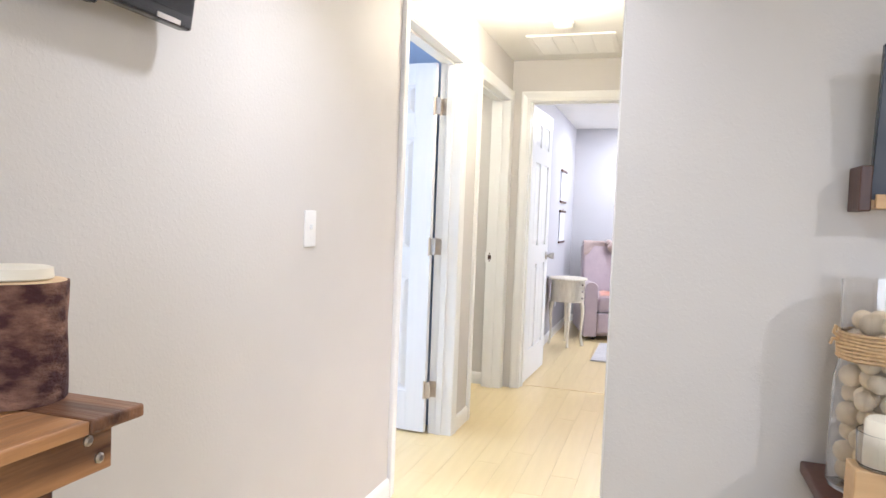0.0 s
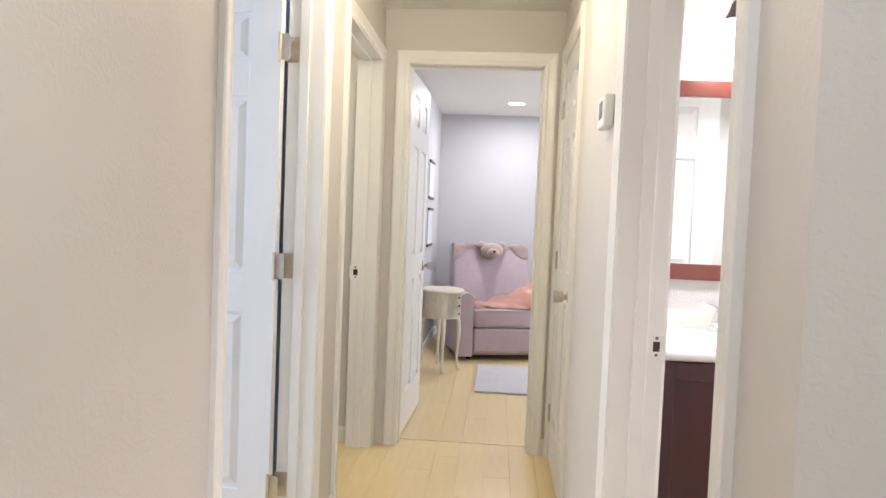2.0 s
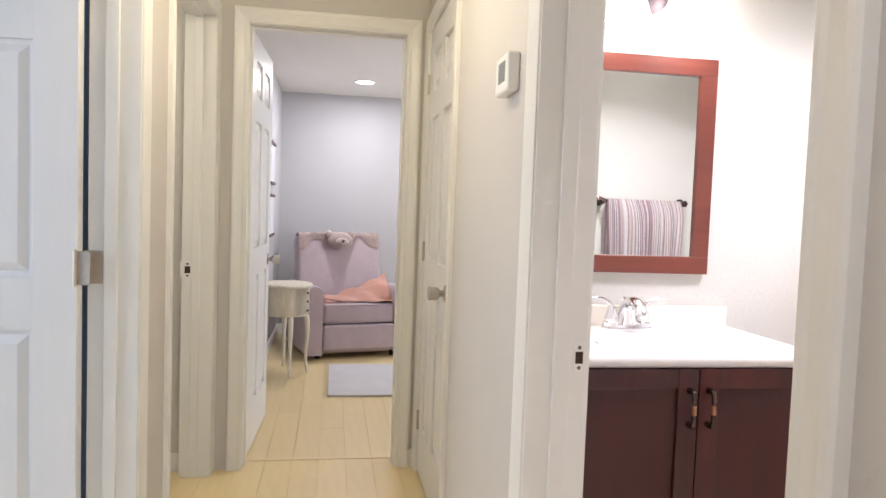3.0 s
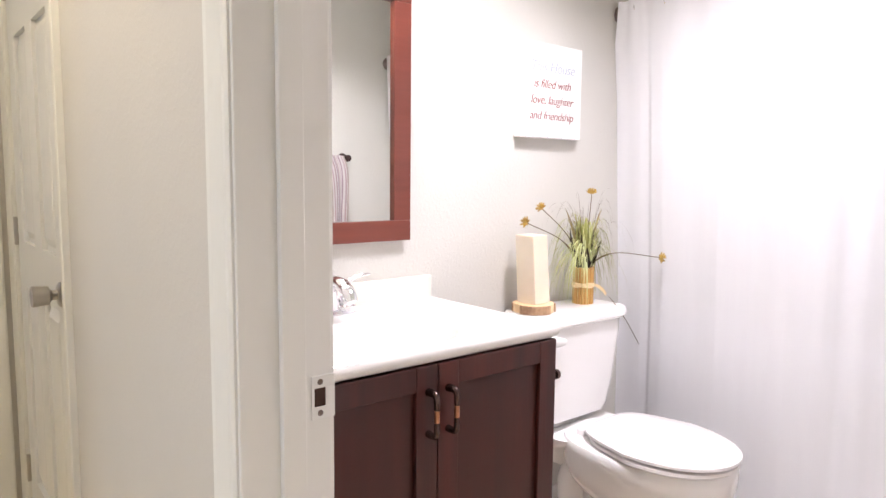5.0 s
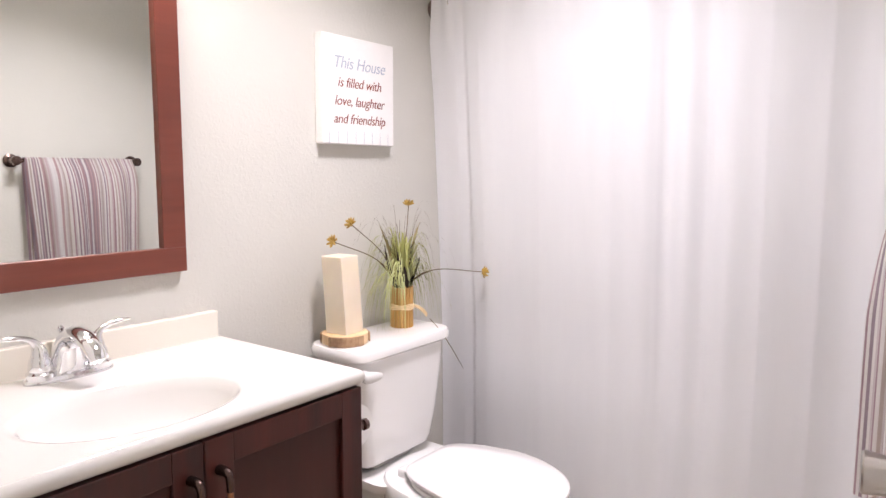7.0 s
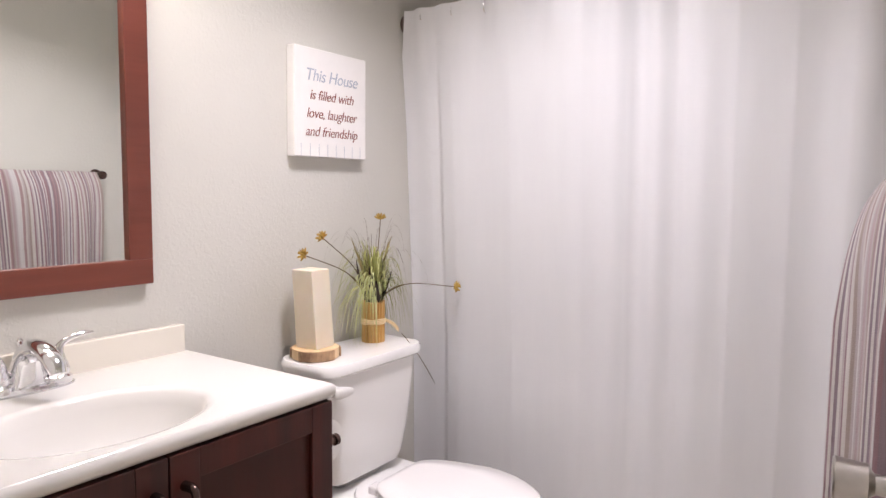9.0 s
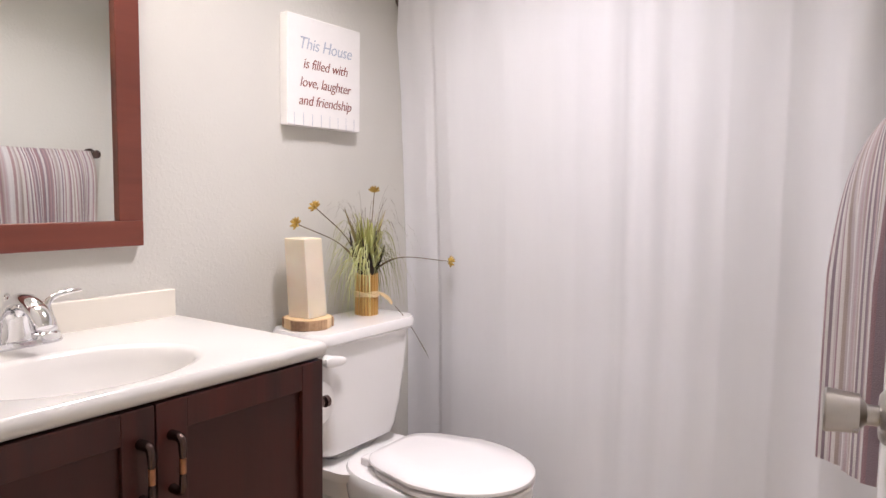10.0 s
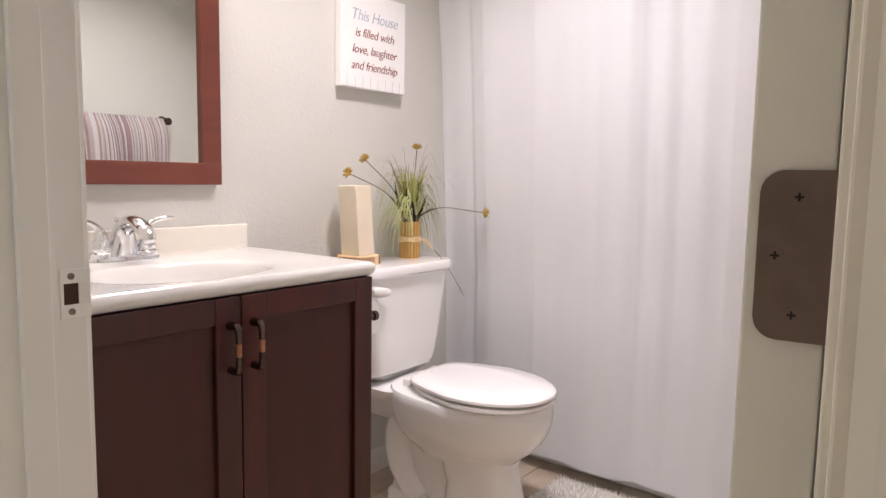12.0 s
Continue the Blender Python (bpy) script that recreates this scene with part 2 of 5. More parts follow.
M_PINK = material("coral_knit", (0.88, 0.53, 0.42), 0.95, 0, 0.08, 60, 0.002, 250, sheen=0.4)
M_PLUSH = material("tan_plush", (0.36, 0.275, 0.25), 1.0, 0, 0.15, 60, 0.003, 220, sheen=0.6)
M_CHALK = material("distressed_cream_paint", (0.70, 0.65, 0.54), 0.6, 0, 0.12, 14, 0.0004, 60, second=(0.54, 0.48, 0.38), stretch=(4, 4, 1))
M_BLACK = material("black_plastic", (0.012, 0.012, 0.014), 0.25, 0, 0.1, 20)
M_SCREEN = material("black_screen", (0.008, 0.008, 0.010), 0.12, 0, 0.05, 5)
M_RUSTIC = wood("rustic_stained_wood", (0.46, 0.235, 0.10), (0.060, 0.020, 0.011), 0.38, 0.8, 1, 0.1, 0.0015, 0.3, 2.4)
M_RUSTIC_DARK = wood("dark_rustic_wood", (0.10, 0.04, 0.025), (0.04, 0.016, 0.01), 0.55, 0.9, 2, 0.1, 0.001)
M_PINE = wood("pale_pine", (0.62, 0.42, 0.22), (0.48, 0.29, 0.13), 0.5, 1.0, 0, 0.05)
M_CANDLE = material("ivory_candle", (0.86, 0.80, 0.66), 0.45, 0, 0.03, 14)
M_ROPE = material("jute_rope", (0.50, 0.34, 0.18), 0.95, 0, 0.25, 120, 0.001, 400)
M_STONE = material("cream_pebble", (0.84, 0.70, 0.50), 0.6, 0, 0.2, 30, random=0.6)
M_SLATE = material("slate_board", (0.075, 0.085, 0.11), 0.5, 0, 0.2, 10)
M_GLASS = glass("clear_glass")
M_LCD = material("grey_lcd", (0.20, 0.22, 0.21), 0.2, 0, 0.05, 10)
M_PAPER = material("toilet_paper", (0.84, 0.82, 0.80), 0.95, 0, 0.03, 60)
M_POSTER = material("pale_print", (0.62, 0.62, 0.66), 0.8, 0, 0.15, 8)
M_SHADE = glow("lit_frosted_glass", (1.0, 0.90, 0.80), 7.0)
M_DOME = glow("lit_dome_glass", (1.0, 0.88, 0.70), 5.0)
M_DISC = glow("lit_downlight_lens", (1.0, 0.94, 0.86), 9.0)
M_SOCKET = material("dusky_bronze", (0.14, 0.105, 0.12), 0.4, 0.7, 0.2, 30)


def curtain_cloth():
    m = bpy.data.materials.new("white_curtain_cloth")
    m.use_nodes = True
    nt = m.node_tree
    b = nt.nodes["Principled BSDF"]
    b.inputs["Roughness"].default_value = 0.85
    tc = nt.nodes.new("ShaderNodeTexCoord")
    nz = nt.nodes.new("ShaderNodeTexNoise")
    mp = nt.nodes.new("ShaderNodeMapping")
    mp.inputs["Scale"].default_value = (1, 9, 1.2)
    nz.inputs["Scale"].default_value, nz.inputs["Detail"].default_value = 3.0, 6
    nt.links.new(tc.outputs["Object"], mp.inputs[0])
    nt.links.new(mp.outputs[0], nz.inputs["Vector"])
    mx = nt.nodes.new("ShaderNodeMix")
    mx.data_type = "RGBA"
    mx.inputs[6].default_value, mx.inputs[7].default_value = (0.83, 0.825, 0.855, 1), (0.89, 0.885, 0.91, 1)
    nt.links.new(nz.outputs["Fac"], mx.inputs[0])
    nt.links.new(mx.outputs[2], b.inputs["Base Color"])
    wv = nt.nodes.new("ShaderNodeTexNoise")
    wv.inputs["Scale"].default_value = 700
    nt.links.new(tc.outputs["Object"], wv.inputs["Vector"])
    bp = nt.nodes.new("ShaderNodeBump")
    bp.inputs["Distance"].default_value = 0.0002
    nt.links.new(wv.outputs["Fac"], bp.inputs["Height"])
    nt.links.new(bp.outputs[0], b.inputs["Normal"])
    tr = nt.nodes.new("ShaderNodeBsdfTranslucent")
    tr.inputs["Color"].default_value = (0.85, 0.84, 0.85, 1)
    ms = nt.nodes.new("ShaderNodeMixShader")
    ms.inputs[0].default_value = 0.2
    out = nt.nodes["Material Output"]
    nt.links.new(b.outputs[0], ms.inputs[1])
    nt.links.new(tr.outputs[0], ms.inputs[2])
    nt.links.new(ms.outputs[0], out.inputs["Surface"])
    return m


M_CURTAIN = curtain_cloth()


# ---- mesh helpers ----
def add_box(bm, lo, hi, bev=0.0, seg=2, m=None):
    mat = Matrix.Translation([(a + b) / 2 for a, b in zip(lo, hi)]) @ Matrix.Diagonal([b - a for a, b in zip(lo, hi)] + [1])
    geo = bmesh.ops.create_cube(bm, size=1, matrix=(m @ mat) if m else mat)
    if bev:
        edges = list({e for v in geo["verts"] for e in v.link_edges})
        bmesh.ops.bevel(bm, geom=edges, offset=bev, segments=seg, affect="EDGES", profile=0.5)
    return bm


def boxes(*items, bev=0.0):
    bm = bmesh.new()
    for lo, hi in items:
        add_box(bm, lo, hi, bev)
    return bm


def add_lathe(bm, profile, n=32, m=None, cap=True, sx=1.0, sy=1.0):
    """A profile of (radius, z) turned round z."""
    rings = []
    for r, z in profile:
        rings.append([bm.verts.new((m or Matrix()) @ Vector((r * sx * math.cos(2 * math.pi * i / n), r * sy * math.sin(2 * math.pi * i / n), z))) for i in range(n)])
    for a, b in zip(rings, rings[1:]):
        for i in range(n):
            bm.faces.new((a[i], a[(i + 1) % n], b[(i + 1) % n], b[i]))
    if cap:
        bm.faces.new(list(reversed(rings[0])))
        bm.faces.new(rings[-1])
    return bm


def lathe(profile, n=32, m=None, cap=True, sx=1.0, sy=1.0):
    return add_lathe(bmesh.new(), profile, n, m, cap, sx, sy)


def add_tube(bm, pts, radii, n=10):
    pts = [Vector(p) for p in pts]
    if not isinstance(radii, (list, tuple)):
        radii = [radii] * len(pts)
    rings, side = [], None
    for i, p in enumerate(pts):
        d = (pts[min(i + 1, len(pts) - 1)] - pts[max(i - 1, 0)]).normalized()
        if side is None:
            side = d.orthogonal().normalized()
        side = (side - d * side.dot(d)).normalized()
        up = d.cross(side)
        rings.append([bm.verts.new(p + radii[i] * (side * math.cos(2 * math.pi * k / n) + up * math.sin(2 * math.pi * k / n))) for k in range(n)])
    for a, b in zip(rings, rings[1:]):
        for k in range(n):
            bm.faces.new((a[k], a[(k + 1) % n], b[(k + 1) % n], b[k]))
    bm.faces.new(list(reversed(rings[0])))
    bm.faces.new(rings[-1])
    return bm


def tube(pts, radii, n=10):
    return add_tube(bmesh.new(), pts, radii, n)


def loft(rings, cap=True):
    bm = bmesh.new()
    vs = [[bm.verts.new(p) for p in r] for r in rings]
    n = len(vs[0])
    for a, b in zip(vs, vs[1:]):
        for i in range(n):
            bm.faces.new((a[i], a[(i + 1) % n], b[(i + 1) % n], b[i]))
    if cap:
        bm.faces.new(list(reversed(vs[0])))
        bm.faces.new(vs[-1])
    return bm


def sheet(fn, nu, nv, thick=0.0):
    """A surface fn(u, v) with uv, thickened along its normals."""
    bm = bmesh.new()
    uvl = bm.loops.layers.uv.new("UVMap")
    g = [[bm.verts.new(fn(i / nu, j / nv)) for j in range(nv + 1)] for i in range(nu + 1)]
    for i in range(nu):
        for j in range(nv):
            f = bm.faces.new((g[i][j], g[i + 1][j], g[i + 1][j + 1], g[i][j + 1]))
            for lp, (a, b) in zip(f.loops, ((i, j), (i + 1, j), (i + 1, j + 1), (i, j + 1))):
                lp[uvl].uv = (a / nu, b / nv)
    if thick:
        bmesh.ops.solidify(bm, geom=bm.faces[:], thickness=thick)
    return bm


def bez(p0, p1, p2, p3, n=12):
    p0, p1, p2, p3 = (Vector(p) for p in (p0, p1, p2, p3))
    return [((1 - t) ** 3) * p0 + 3 * t * (1 - t) ** 2 * p1 + 3 * t * t * (1 - t) * p2 + t ** 3 * p3 for t in (i / n for i in range(n + 1))]


def part(name, bm, mat, parent=None, label="", smooth=False, m=None):
    me = bpy.data.meshes.new(name)
    bmesh.ops.recalc_face_normals(bm, faces=bm.faces[:])
    bm.to_mesh(me)
    bm.free()
    if smooth:
        me.shade_smooth()
        me.set_sharp_from_angle(angle=radians(40))
    me.materials.append(mat)
    ob = new(name, me)
    if parent:
        ob.parent = parent
    if m:
        ob.matrix_basis = m
    if label:
        ob["label"] = label
    return ob


def thing(name, m, label, category, group=""):
    ob = new(name)
    ob.empty_display_size = 0.05
    ob.matrix_basis = m
    return tagged(ob, label, category, group)


def fixed(name, bm, mat, label="", smooth=False):
    return tagged(part(name, bm, mat, smooth=smooth), label, kind="structure")


def add_text(body, size, m, mat, parent, shear=0.25, name="lettering", label=""):
    cu = bpy.data.curves.new(name, "FONT")
    cu.body, cu.size, cu.align_x, cu.align_y, cu.shear, cu.extrude = body, size, "CENTER", "CENTER", shear, 0.0006
    cu.offset, cu.space_character = -0.0003, 0.96
    tmp = new("tmp", cu)
    me = bpy.data.meshes.new_from_object(tmp.evaluated_get(bpy.context.evaluated_depsgraph_get()))
    bpy.data.objects.remove(tmp)
    me.materials.clear()
    me.materials.append(mat)
    ob = new(name, me)
    ob.parent = parent
    ob.matrix_basis = m
    if label:
        ob["label"] = label
    return ob


# ---- structure ----
WALL_TOP = CEIL


def wall_y(name, x0, x1, y0, y1, openings, mat, label, z1=WALL_TOP):
    """A wall that runs along y between the faces x0 and x1, with door openings (y0, y1, sill, head)."""
    items, y = [], y0
    for a, b, sill, head in openings:
        items.append(((x0, y, 0), (x1, a, z1)))
        items.append(((x0, a, head), (x1, b, z1)))
        if sill:
            items.append(((x0, a, 0), (x1, b, sill)))
        y = b
    items.append(((x0, y, 0), (x1, y1, z1)))
    return fixed(name, boxes(*items), mat, label)


def wall_x(name, y0, y1, x0, x1, openings, mat, label, z1=WALL_TOP):
    items, x = [], x0
    for a, b, sill, head in openings:
        items.append(((x, y0, 0), (a, y1, z1)))
        items.append(((a, y0, head), (b, y1, z1)))
        if sill:
            items.append(((a, y0, 0), (b, y1, sill)))
        x = b
    items.append(((x, y0, 0), (x1, y1, z1)))
    return fixed(name, boxes(*items), mat, label)


J = 0.018                                  # jamb board thickness, let into the openings
RO = DOOR_H + J
wall_y("wall_west", XL - TH, XL, -3.0, YE, [(D1[0] - J, D1[1] + J, 0, RO), (D2[0] - J, D2[1] + J, 0, RO)], M_WALL, "long greige orange-peel painted wall")
wall_y("wall_east", XR, XB, YC + TH, YE, [(DB[0] - J, DB[1] + J, 0, RO), (D3[0] - J, D3[1] + J, 0, RO)], M_WALL, "greige painted hallway wall")
wall_x("wall_living", YC, YC + TH, XR, 4.0, [], M_WALL, "greige painted living-room wall beside the hallway")
wall_x("wall_end", YE, YE + TH, -3.4, 2.8, [(DE[0] - J, DE[1] + J, 0, RO)], M_WALL, "greige wall at the end of the hallway")
# unseen wall closing the room, its window added to let light in
wall_x("wall_south", -3.12, -3.0, XL - TH, 4.0, [(0.6, 2.6, 0.75, 2.05)], M_WALL, "unseen greige living-room wall with an added window opening")
wall_y("wall_living_east", 4.0, 4.12, -3.12, YC + TH, [], M_WALL, "greige living-room wall")
# bathroom
wall_x("wall_mirror", WM, WM + TH, XB, 3.30, [], M_WALL_BATH, "pale greige textured bathroom wall behind the vanity")
fixed("wall_towel", boxes(((1.30, YC + TH, 0), (3.30, WS, CEIL)), ((XB, YC + TH, 0), (1.30, 2.97, CEIL))), M_WALL_BATH, "pale greige bathroom wall with the towel bar")
wall_y("wall_tub", 3.30, 3.42, YC + TH, WM + TH, [], M_CERAMIC, "white tub surround wall")
fixed("wall_bath_lining", boxes(((XB, DB[1] + J, 0), (XB + 0.003, WM, CEIL)), ((XB, DB[0] - J, RO), (XB + 0.003, DB[1] + J, CEIL))), M_WALL_BATH, "pale greige bathroom side of the hall wall")
wall_y("wall_closet", 1.35, 1.45, WM + TH, YE, [], M_WALL, "plain closet back wall")
# nursery
NX0, NX1, NY1 = -0.330, 2.8, 9.22
wall_y("wall_nursery_west", NX0 - TH, NX0, YE + TH, NY1, [], M_WALL_NURSERY, "blue-grey painted bedroom wall")
wall_x("wall_nursery_north", NY1, NY1 + TH, NX0 - TH, NX1 + TH, [], M_WALL_NURSERY, "blue-grey painted bedroom wall behind the recliner")
# unseen wall; the window is added for daylight on the recliner
wall_y("wall_nursery_east", NX1, NX1 + TH, YE, NY1, [(7.0, 8.2, 0.85, 2.05)], M_WALL_NURSERY, "unseen blue-grey bedroom wall with an added window opening")
fixed("wall_nursery_lining", boxes(((NX0, YE + TH, 0), (DE[0] - J, YE + TH + 0.003, CEIL)), ((DE[1] + J, YE + TH, 0), (NX1, YE + TH + 0.003, CEIL)), ((DE[0] - J, YE + TH, RO), (DE[1] + J, YE + TH + 0.003, CEIL))), M_WALL_NURSERY, "blue-grey bedroom side of the end wall")
# rooms on the west side
wall_y("wall_bedroom_west", -3.52, -3.40, 1.5, YE + TH, [(2.8, 4.0, 0.85, 2.05)], M_WALL_BLUE, "pale blue bedroom wall with a window opening")
wall_x("wall_bedroom_south", 1.5, 1.62, -3.40, XL - TH, [], M_WALL_BLUE, "pale blue bedroom wall")
wall_x("wall_bedroom_north", 4.56, 4.66, -3.40, XL - TH, [], M_WALL_BLUE, "pale blue bedroom wall behind the open door")
fixed("wall_bedroom_lining", boxes(((XL - TH - 0.003, 1.62, 0), (XL - TH, D1[0] - J, CEIL)), ((XL - TH - 0.003, D1[1] + J, 0), (XL - TH, 4.56, CEIL)), ((XL - TH - 0.003, D1[0] - J, RO), (XL - TH, D1[1] + J, CEIL))), M_WALL_BLUE, "pale blue bedroom side of the hall wall")
fixed("ceiling", boxes(((-3.6, -3.2, CEIL), (4.2, NY1 + 0.2, CEIL + 0.1))), M_CEIL, "white textured ceiling")


def jamb(axis, face0, face1, a, b, stop_at, side):
    """A door frame lining an opening a..b between two wall faces, with a stop bead. axis: the way the wall runs. stop_at: distance of the stop from face0."""
    p = 0.006
    bm = bmesh.new()
    e0, e1 = face0 - p, face1 + p

    def bx(u0, u1, v0, v1, z0, z1):
        if axis == "y":
            add_box(bm, (v0, u0, z0), (v1, u1, z1), 0.0015)
        else:
            add_box(bm, (u0, v0, z0), (u1, v1, z1), 0.0015)
    bx(a - J + 0.001, a, e0, e1, 0, DOOR_H)
    bx(b, b + J - 0.001, e0, e1, 0, DOOR_H)
    bx(a - J + 0.001, b + J - 0.001, e0, e1, DOOR_H, DOOR_H + J - 0.001)
    s0, s1 = stop_at, stop_at + 0.034
    bx(a, a + 0.011, s0, s1, 0, DOOR_H)
    bx(b - 0.011, b, s0, s1, 0, DOOR_H)
    bx(a + 0.011, b - 0.011, s0, s1, DOOR_H - 0.011, DOOR_H)
    return fixed("door_frame", bm, M_TRIM, "white painted door frame with a stop bead")


def casing(axis, face, out, a, b, w=0.062, clip=None):
    """Moulded casing round an opening on the wall face; out: +1 or -1, the way the face looks."""
    prof = [(0, 0), (0, 0.010), (0.008, 0.012), (0.018, 0.011), (0.036, 0.0145), (0.046, 0.0175), (0.056, 0.018), (w, 0.015), (w, 0)]
    r = 0.006
    path = [((a - r), 0, -1), ((a - r), DOOR_H + r, -1), ((b + r), DOOR_H + r, 1), ((b + r), 0, 1)]
    bm = bmesh.new()
    rings = []
    for k, (u, z, s) in enumerate(path):
        ring = []
        for d, h in prof:
            uu = u + s * d
            zz = z + (d if k in (1, 2) else 0)
            v = face + out * (h - 0.0005)
            ring.append(bm.verts.new((v, uu, zz) if axis == "y" else (uu, v, zz)))
        rings.append(ring)
    for p, q in zip(rings, rings[1:]):
        for i in range(len(prof) - 1):
            bm.faces.new((p[i], p[i + 1], q[i + 1], q[i]))
        bm.faces.new((p[-1], p[0], q[0], q[-1]))
    bm.faces.new(rings[0])
    bm.faces.new(rings[-1])
    return fixed("trim", bm, M_TRIM, "white moulded door casing")


jamb("y", XL - TH, XL, *D1, XL - TH + 0.038, 1)
jamb("y", XL - TH, XL, *D2, XL - TH + 0.038, 1)
jamb("y", XR, XB, *DB, XB - 0.038 - 0.034, 1)
jamb("y", XR, XB, *D3, XR + 0.04, 1)
jamb("x", YE, YE + TH, *DE, YE + TH - 0.038 - 0.034, 1)
for ax, face, out, op in (("y", XL, 1, D1), ("y", XL, 1, D2), ("y", XR, -1, DB), ("y", XR, -1, D3), ("x", YE, -1, DE), ("x", YE + TH + 0.003, 1, DE), ("y", XB + 0.003, 1, DB)):
    casing(ax, face, out, *op)


def baseboard(axis, face, out, a, b):
    prof = [(0, 0.001), (0.013, 0.001), (0.013, 0.066), (0.009, 0.080), (0.004, 0.086), (0, 0.086)]
    bm = bmesh.new()
    ends = []
    for u in (a, b):
        ends.append([bm.verts.new((face + out * h, u, z) if axis == "y" else (u, face + out * h, z)) for h, z in prof])
    for i in range(len(prof)):
        j = (i + 1) % len(prof)
        bm.faces.new((ends[0][i], ends[0][j], ends[1][j], ends[1][i]))
    bm.faces.new(ends[0])
    bm.faces.new(ends[1])
    return fixed("baseboard", bm, M_TRIM, "white moulded baseboard")


C = 0.069
for ax, face, out, a, b in (
    ("y", XL, 1, -3.0, D1[0] - C), ("y", XL, 1, D1[1] + C, D2[0] - C),
    ("y", XR, -1, YC, DB[0] - C), ("y", XR, -1, DB[1] + C, D3[0] - C),
    ("x", YC, -1, XR, 4.0), ("x", YE, -1, DE[1] + C, XR),
    ("y", NX0, 1, YE + TH, NY1), ("x", NY1, -1, NX0, NX1), ("x", WM, -1, 1.56, 2.5),
    ("x", YE, -1, -3.4, XL - TH),
):
    baseboard(ax, face, out, a, b)

# sub-floor under the boards, sheets under the other rooms
fixed("floor", boxes(((-3.6, -3.2, -0.12), (4.2, NY1 + 0.2, -0.010))), M_SEAM, "sub-floor under pale laminate boards")

# ---- doors ----
def door_panel(name, w, m, label, hinge_side=1, h=2.02, t=0.035, knob_z=0.91, flat=False, hinge_face=1, knob=True):
    """A six-panel door in its own frame: hinge edge at x=0, free edge at x=w, thickness along y from 0 to t."""
    d = tagged(thing(name, m, label, "door"), kind="structure")
    sx, cx = 0.105 * w / 0.7, 0.10 * w / 0.7
    cols = [(sx, w / 2 - cx / 2), (w / 2 + cx / 2, w - sx)]
    rows = [(0.22, 0.86), (1.00, 1.62), (1.74, 1.91)]
    bm = bmesh.new()
    add_box(bm, (0, 0, 0), (sx, t, h), 0.0015)
    add_box(bm, (w - sx, 0, 0), (w, t, h), 0.0015)
    for z0, z1 in ((0, rows[0][0]), (rows[0][1], rows[1][0]), (rows[1][1], rows[2][0]), (rows[2][1], h)):
        add_box(bm, (sx, 0.0002, z0), (w - sx, t - 0.0002, z1))
    for z0, z1 in rows:
        add_box(bm, (cols[0][1], 0.0002, z0), (cols[1][0], t - 0.0002, z1))
    part("slab", bm, M_DOOR, d)
    for x0, x1 in cols:
        for z0, z1 in rows:
            rings = []
            for y, s in ((t / 2 - 0.0035, 0.0), (t / 2 - 0.0035, 0.014), (0.0028, 0.038)):
                rings.append([(x0 + s, y, z0 + s), (x1 - s, y, z0 + s), (x1 - s, y, z1 - s), (x0 + s, y, z1 - s)])
            for y, s in ((t - 0.0028, 0.038), (t / 2 + 0.0035, 0.014), (t / 2 + 0.0035, 0.0)):
                rings.append([(x0 + s, y, z0 + s), (x1 - s, y, z0 + s), (x1 - s, y, z1 - s), (x0 + s, y, z1 - s)])
            rings = [[(x, min(max(y, 0.0028), t - 0.0028), z) for x, y, z in r] for r in rings]
            part("panel", loft([rings[2], rings[1], rings[0], rings[5], rings[4], rings[3]]), M_DOOR, d)
    if knob:
        for s in (-1, 1):
            y0 = 0 if s < 0 else t
            k = part("knob", lathe([(0.006, 0.0), (0.012, 0.002), (0.0125, 0.022), (0.0165, 0.026), (0.0235, 0.030), (0.0245, 0.046), (0.0265, 0.064), (0.0245, 0.0665), (0.021, 0.0655), (0.005, 0.064)], 24), M_NICKEL, d, "brushed nickel door knob", True,
                     pose(w - 0.062, y0, knob_z, 90 if s < 0 else -90))
            part("rosette", lathe([(0.032, 0.0), (0.032, 0.004), (0.026, 0.009), (0.012, 0.010)], 28), M_NICKEL, k, "round nickel rosette", True)
        part("latch_plate", boxes(((w, t / 2 - 0.012, knob_z - 0.028), (w + 0.0015, t / 2 + 0.012, knob_z + 0.028))), M_NICKEL, d)
    return d


